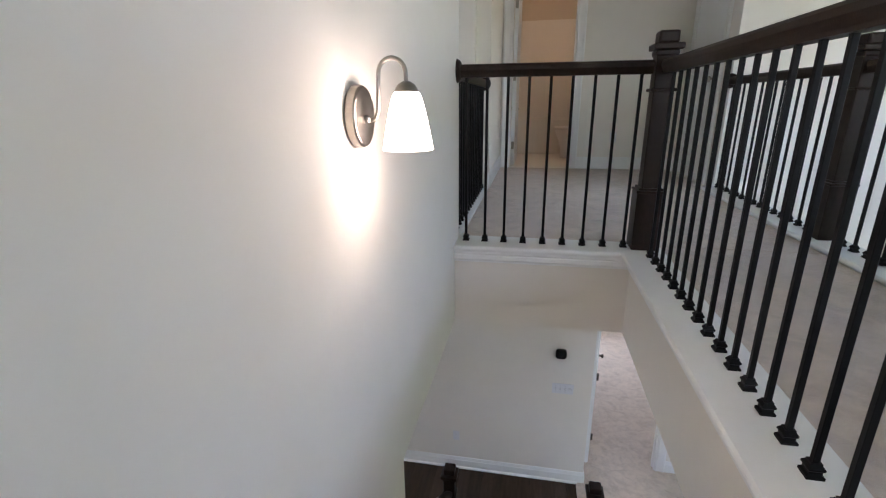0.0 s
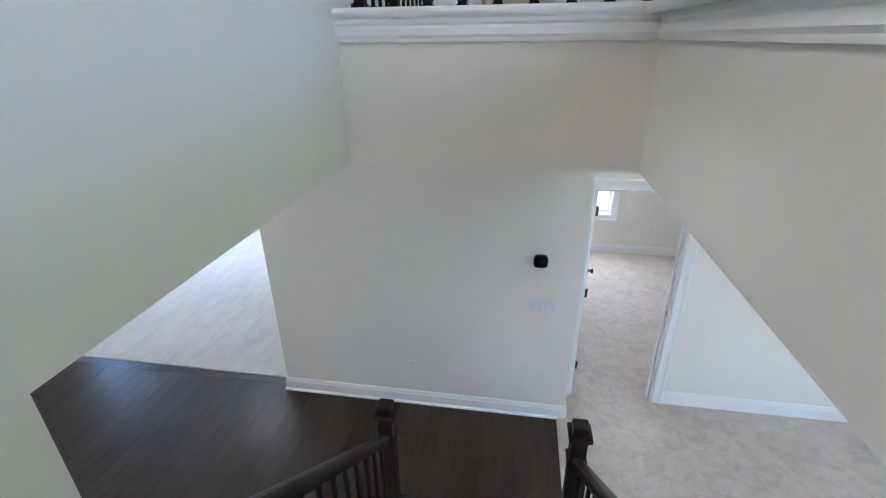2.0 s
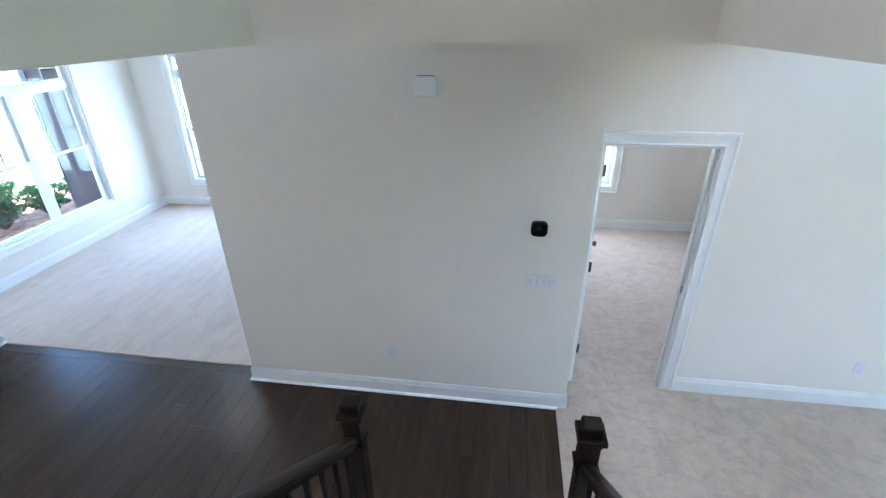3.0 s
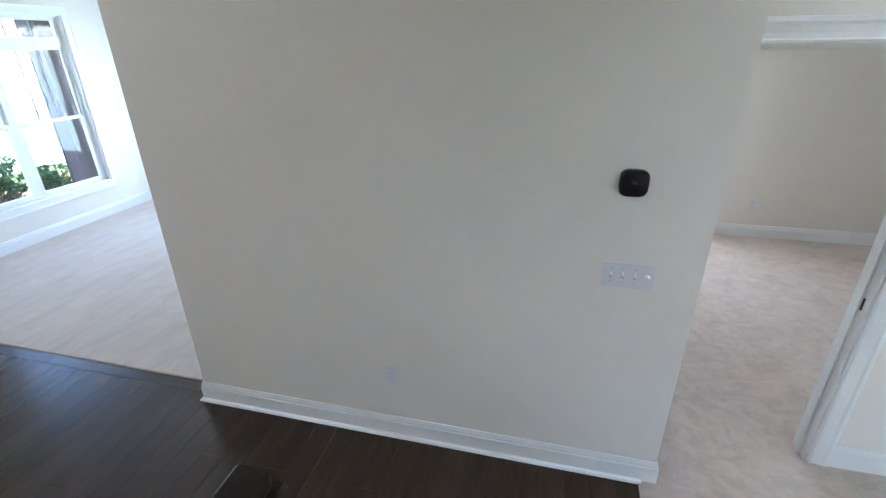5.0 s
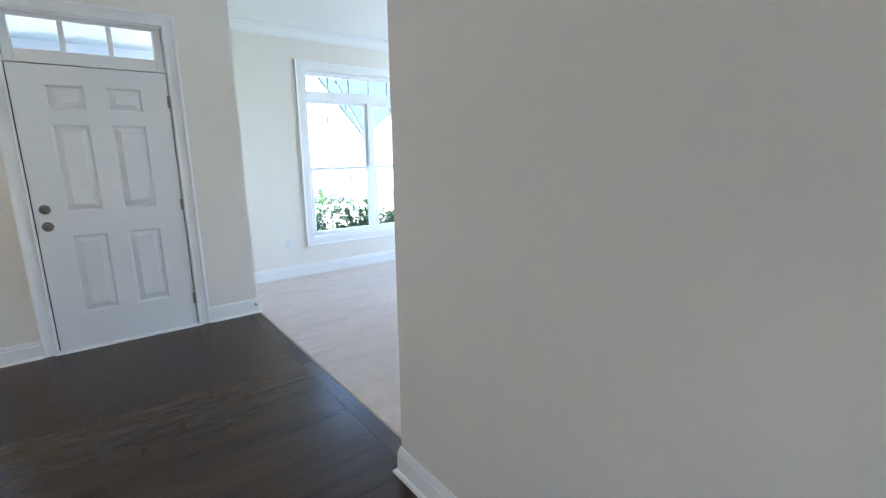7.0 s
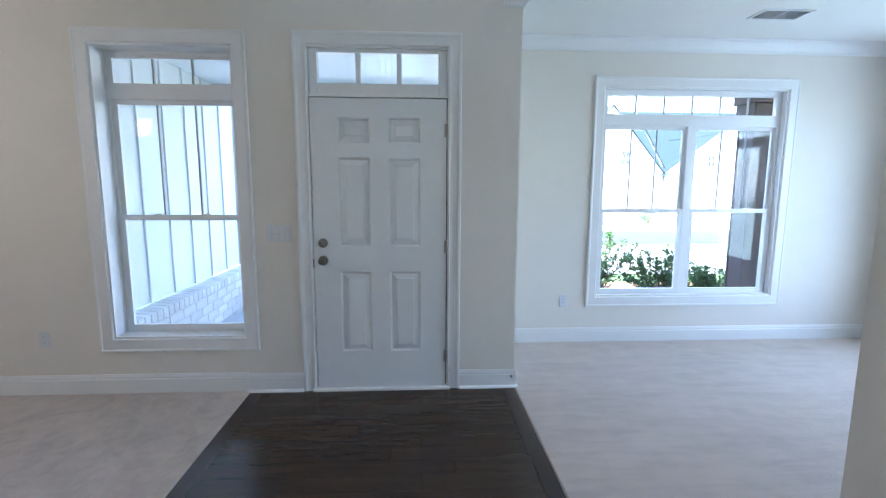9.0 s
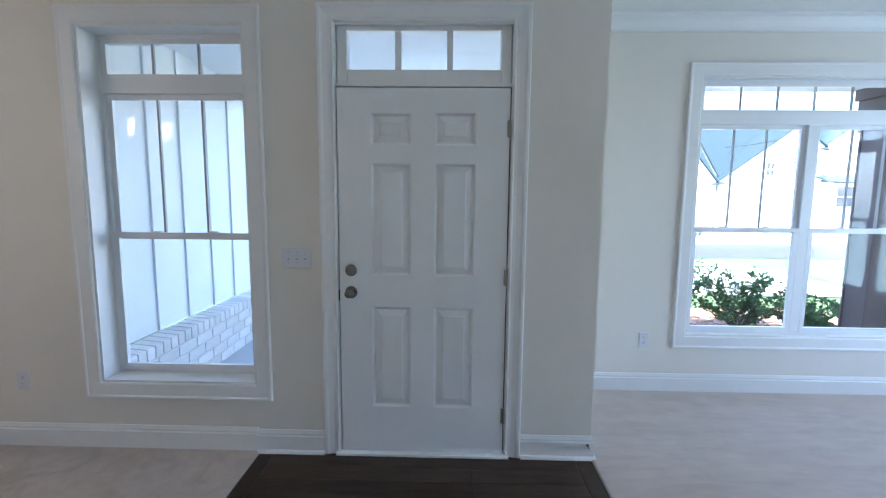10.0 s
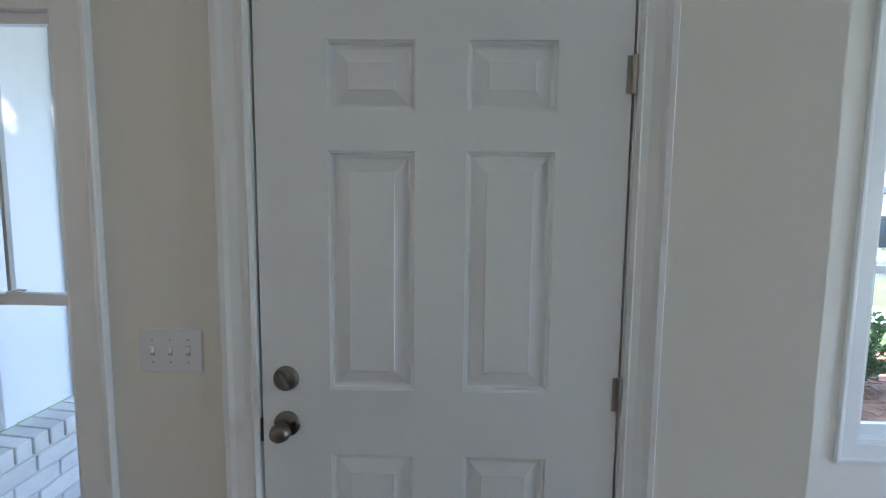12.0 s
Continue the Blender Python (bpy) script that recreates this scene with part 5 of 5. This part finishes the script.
def wing_wall(bm, u0, v0, m, peak, u1, v1, w0, w1):
    """A gabled front wing: a five-sided wall carried back from w1 to w0."""
    pts = [(u0, -0.5), (u1, -0.5), (u1, v1), (m, peak), (u0, v0)]
    f = [bm.verts.new((x, y, w1)) for x, y in pts]
    b = [bm.verts.new((x, y, w0)) for x, y in pts]
    bm.faces.new(f)
    bm.faces.new(b[::-1])
    for k in range(5):
        bm.faces.new((f[k], b[k], b[(k + 1) % 5], f[(k + 1) % 5]))


def wing_roof(bm, u0, v0, m, peak, u1, v1, w0, w1, t=0.07, e=0.16):
    """Two pitched slabs over a wing, with eaves past the walls and the gable."""
    for a, v in ((u0, v0), (u1, v1)):
        k = (peak - v) / (m - a)
        end = a + (e if a > m else -e)
        q = [(end, v + k * (end - a)), (m, peak), (m, peak + t), (end, v + k * (end - a) + t)]
        f = [bm.verts.new((x, y + 0.01, w1 + e)) for x, y in q]
        b = [bm.verts.new((x, y + 0.01, w0)) for x, y in q]
        bm.faces.new(f)
        bm.faces.new(b[::-1])
        for j in range(4):
            bm.faces.new((f[j], f[(j + 1) % 4], b[(j + 1) % 4], b[j]))


def eave_return(parent, u, v, w):
    """Half-round shingled return under the foot of a gable."""
    bm = lathe(bmesh.new(), [(0.0, 0.16), (0.16, 0.13), (0.30, 0.0)], (u, v, w), "y", 14)
    part("eave_return", bm, ROOF, parent)


def house(at, width, wings, windows, porch, door, label):
    """Two-storey house across the street: main roof along the street, gabled front wings, porch."""
    ob = thing("house", label, "house", facing(at, (0, 1, 0), (1, 0, 0)), group="houses across the street")
    E, RIDGE = 3.6, 4.75
    wall = boxes((0, width, -0.5, E, -9.0, 0.0))
    for u in (0.0, width - 0.2):
        tri = [(E, -0.05), (E + RIDGE - 0.3, -4.5), (E, -8.95)]
        a = [wall.verts.new((u, y, z)) for y, z in tri]
        b = [wall.verts.new((u + 0.2, y, z)) for y, z in tri]
        wall.faces.new(a)
        wall.faces.new(b[::-1])
        for k in range(3):
            wall.faces.new((a[k], a[(k + 1) % 3], b[(k + 1) % 3], b[k]))
    part("wall", wall, FAR_WALL, ob, "cream lap siding")
    rf = bmesh.new()
    pts = [(E - 0.2, 0.6), (E + RIDGE, -4.5), (E - 0.2, -9.6), (E - 0.35, -9.6), (E + RIDGE - 0.2, -4.5), (E - 0.35, 0.6)]
    a = [rf.verts.new((-0.15, y, z)) for y, z in pts]
    b = [rf.verts.new((width + 0.15, y, z)) for y, z in pts]
    for k in range(6):
        rf.faces.new((a[k], a[(k + 1) % 6], b[(k + 1) % 6], b[k]))
    rf.faces.new(a)
    rf.faces.new(b[::-1])
    part("main_roof", rf, ROOF, ob, "grey-blue shingles")
    for g in wings:
        body = bmesh.new()
        wing_wall(body, *g)
        part("gable_wall", body, FAR_WALL, ob)
        cover = bmesh.new()
        wing_roof(cover, *g)
        part("gable_roof", cover, ROOF, ob)
        eave_return(ob, g[0] + 0.1, g[1] - 0.25, g[7] + 0.05)
        eave_return(ob, g[4] - 0.1, g[5] - 0.25, g[7] + 0.05)
    p0, p1 = porch
    pr = bmesh.new()
    q = [(3.15, 2.4), (3.70, 0.4), (3.80, 0.4), (3.25, 2.5)]
    a = [pr.verts.new((p0, y, z)) for y, z in q]
    b = [pr.verts.new((p1, y, z)) for y, z in q]
    for k in range(4):
        pr.faces.new((a[k], a[(k + 1) % 4], b[(k + 1) % 4], b[k]))
    pr.faces.new(a)
    pr.faces.new(b[::-1])
    part("porch_roof", pr, ROOF, ob)
    for k in range(3):
        c = p0 + 0.3 + (p1 - p0 - 0.6) * k / 2
        part("porch_post", boxes((c - 0.12, c + 0.12, -0.3, 3.16, 2.1, 2.34), bevel=0.01), VINYL, ob)
    for u, v, w, h, z in windows:
        far_window(ob, u, v, w, h).location = (0, 0, z)
    part("front_door", boxes((door, door + 0.9, -0.3, 1.8, 0.0, 0.66), bevel=0.01), FAR_GLASS, ob, "dark front door")
    return ob


near_house = house((-30.6, 19.0, -0.75), 13.5, [(-0.4, 3.3, 4.6, 6.99, 6.4, 5.66, -6.0, 0.9), (6.55, 5.65, 8.3, 6.92, 10.05, 5.65, -5.0, 0.6)],
      # the second opening stands for an attic louvre, built as a window
      [(2.95, 3.65, 0.5, 0.85, 0.9), (4.65, 4.45, 0.5, 0.4, 0.9), (6.15, 3.95, 0.3, 0.9, 0.9), (7.65, 4.1, 0.34, 0.36, 0.6), (8.35, 4.1, 0.34, 0.36, 0.6), (8.3, 1.6, 1.2, 1.35, 0.6)],
      (6.0, 13.8), 9.6, "cream house with two front gables and grey-blue shingles")
house((-30.6, 5.2, -0.75), 13.3, [(5.5, 3.3, 9.3, 7.9, 13.2, 3.25, -6.0, 0.9)],
      [(8.2, 3.8, 0.6, 0.9, 0.9), (10.4, 3.8, 0.6, 0.9, 0.9), (2.4, 1.4, 1.0, 1.4, 0.0)], (0.0, 5.4), 3.6, "cream house with a steep front gable across the street")
house((-30.6, 34.0, -0.75), 13.5, [(0.2, 3.4, 4.8, 6.9, 9.4, 3.4, -6.0, 0.9)],
      [(3.3, 4.0, 0.7, 0.95, 0.9), (6.2, 4.0, 0.7, 0.95, 0.9), (11.2, 1.5, 1.0, 1.4, 0.0)], (9.5, 13.8), 12.2, "cream house with porch across the street")


for a, b in (((3.2, 6.03, 0.95), (-5.0, 4.65, 9.5)), ((4.5, 7.03, 0.95), (-2.0, 5.74, 8.6))):
    part("service_wire", tube(bmesh.new(), [Vector(a).lerp(Vector(b), k / 8) - Vector((0, 0.25 * k / 8 * (1 - k / 8), 0)) for k in range(9)], 0.022, 6), IRON, near_house, "black overhead service wire")


def tree(at, h, seed):
    ob = thing("tree", "leafy green tree behind the houses", "tree", Matrix.Translation(at), group="trees behind the houses")
    rr = random.Random(seed)
    tr = bmesh.new()
    lathe(tr, [(0.24, 0), (0.17, h * 0.3), (0.10, h * 0.6), (0.03, h * 0.9)], (0, 0, 0), "z", 8)
    verts, faces = [], []
    for k in range(26):
        a, z = rr.uniform(0, math.tau), rr.uniform(0.35, 0.98) * h
        r = h * 0.30 * (1.1 - abs(z / h - 0.6) * 1.5) * rr.uniform(0.5, 1)
        c = Vector((math.cos(a) * r, math.sin(a) * r, z))
        tube(tr, [(0, 0, z * 0.75), c], 0.05, 5)
        for j in range(120):
            p = c + Vector((rr.gauss(0, 0.42), rr.gauss(0, 0.42), rr.gauss(0, 0.34))) * h / 7
            d = Vector((rr.gauss(0, 1), rr.gauss(0, 1), rr.gauss(0, 1))).normalized()
            s = d.orthogonal() * 0.10
            i = len(verts)
            verts += [p, p + d * 0.12 + s, p + d * 0.28, p + d * 0.12 - s]
            faces.append((i, i + 1, i + 2, i + 3))
    part("trunk", tr, STEM, ob)
    me = bpy.data.meshes.new("crown")
    me.from_pydata([tuple(v) for v in verts], [], faces)
    me.materials.append(LEAF)
    part("crown", me, LEAF, ob)


for i, (tx, ty, th) in enumerate(((-47, 15, 10), (-49, 30, 11), (-48, 40, 9.5), (-46, 52, 10.5))):
    tree((tx, ty, -1.8), th, 60 + i)
for i, (sx, sy) in enumerate(((-29.2, 17.3), (-29.0, 33.2), (-29.3, 29.5), (-29.1, 31.2))):
    shrub("shrub", (sx, sy, ground_z(sx)), 1.1, 40 + i, "low green shrub by the house across the street")

# ---- floor planks and bricks -------------------------------------------------
PW = 0.127
rp = random.Random(3)


def plank(length, width):
    return finish(box(bmesh.new(), 0.0002, width - 0.0002, 0.0002, length - 0.0002, -0.006, 0.0, bevel=0.0008), "plank", OAK_Y)


OAK_Y = material("hand_scraped_oak", (0.043, 0.026, 0.0165), 0.27, vary=0.22, scale=2.6, fine=14.0, bump=0.13, bump_scale=6.0, per_object=0.14, stretch=(9.0, 1.0, 9.0), spec=0.30)
lengths = [0.42, 0.58, 0.74, 0.95, 1.12, 1.30]
y_start, y_end = -0.478 + 0.092, 1.419 - 0.092
span = y_end - y_start
made = {}
x = -0.003
while x < 5.15:
    w = min(PW, 5.177 - x)
    first = lengths[rp.randrange(len(lengths))]
    y = y_start
    for l in (first, span - first):
        key = (round(l, 3), round(w, 3))
        if key not in made:
            made[key] = plank(l, w)
        p = part("plank", made[key], OAK_Y, floor)
        p.location = (x, y, 0.0)
        y += l
    x += PW
for yb in (-0.478, 1.419 - 0.092):
    x = -0.003
    while x < 5.17:
        l = min(1.29, 5.177 - x)
        bm = box(bmesh.new(), 0.0008, l - 0.0008, 0.0008, 0.0912, -0.006, 0.0, bevel=0.0016)
        p = part("plank", bm, OAK, floor)
        p.location = (x, yb, 0.0)
        x += l

brick_me = finish(box(bmesh.new(), -0.118, 0.118, -0.03, 0.0, 0.0, 0.080, bevel=0.004), "brick", BRICK)
row_bm = box(bmesh.new(), -0.040, 0.040, -0.158, 0.014, 0.0, 0.086, bevel=0.004)
for v in row_bm.verts:
    v.co.z += 0.10 * max(0.0, -v.co.y) if v.co.z > 0.04 else 0.0
row_me = finish(row_bm, "rowlock_brick", BRICK)
for r in range(5):
    for k in range(16):
        bx = -0.31 - 0.2465 * k - (0.123 if r % 2 else 0.0)
        b = part("brick", brick_me, BRICK, brick_wall)
        b.location = (bx, PY, -0.158 + 0.0925 * r)
for k in range(43):
    b = part("brick", row_me, BRICK, brick_wall)
    b.location = (-0.22 - 0.0905 * k, PY, 0.312)
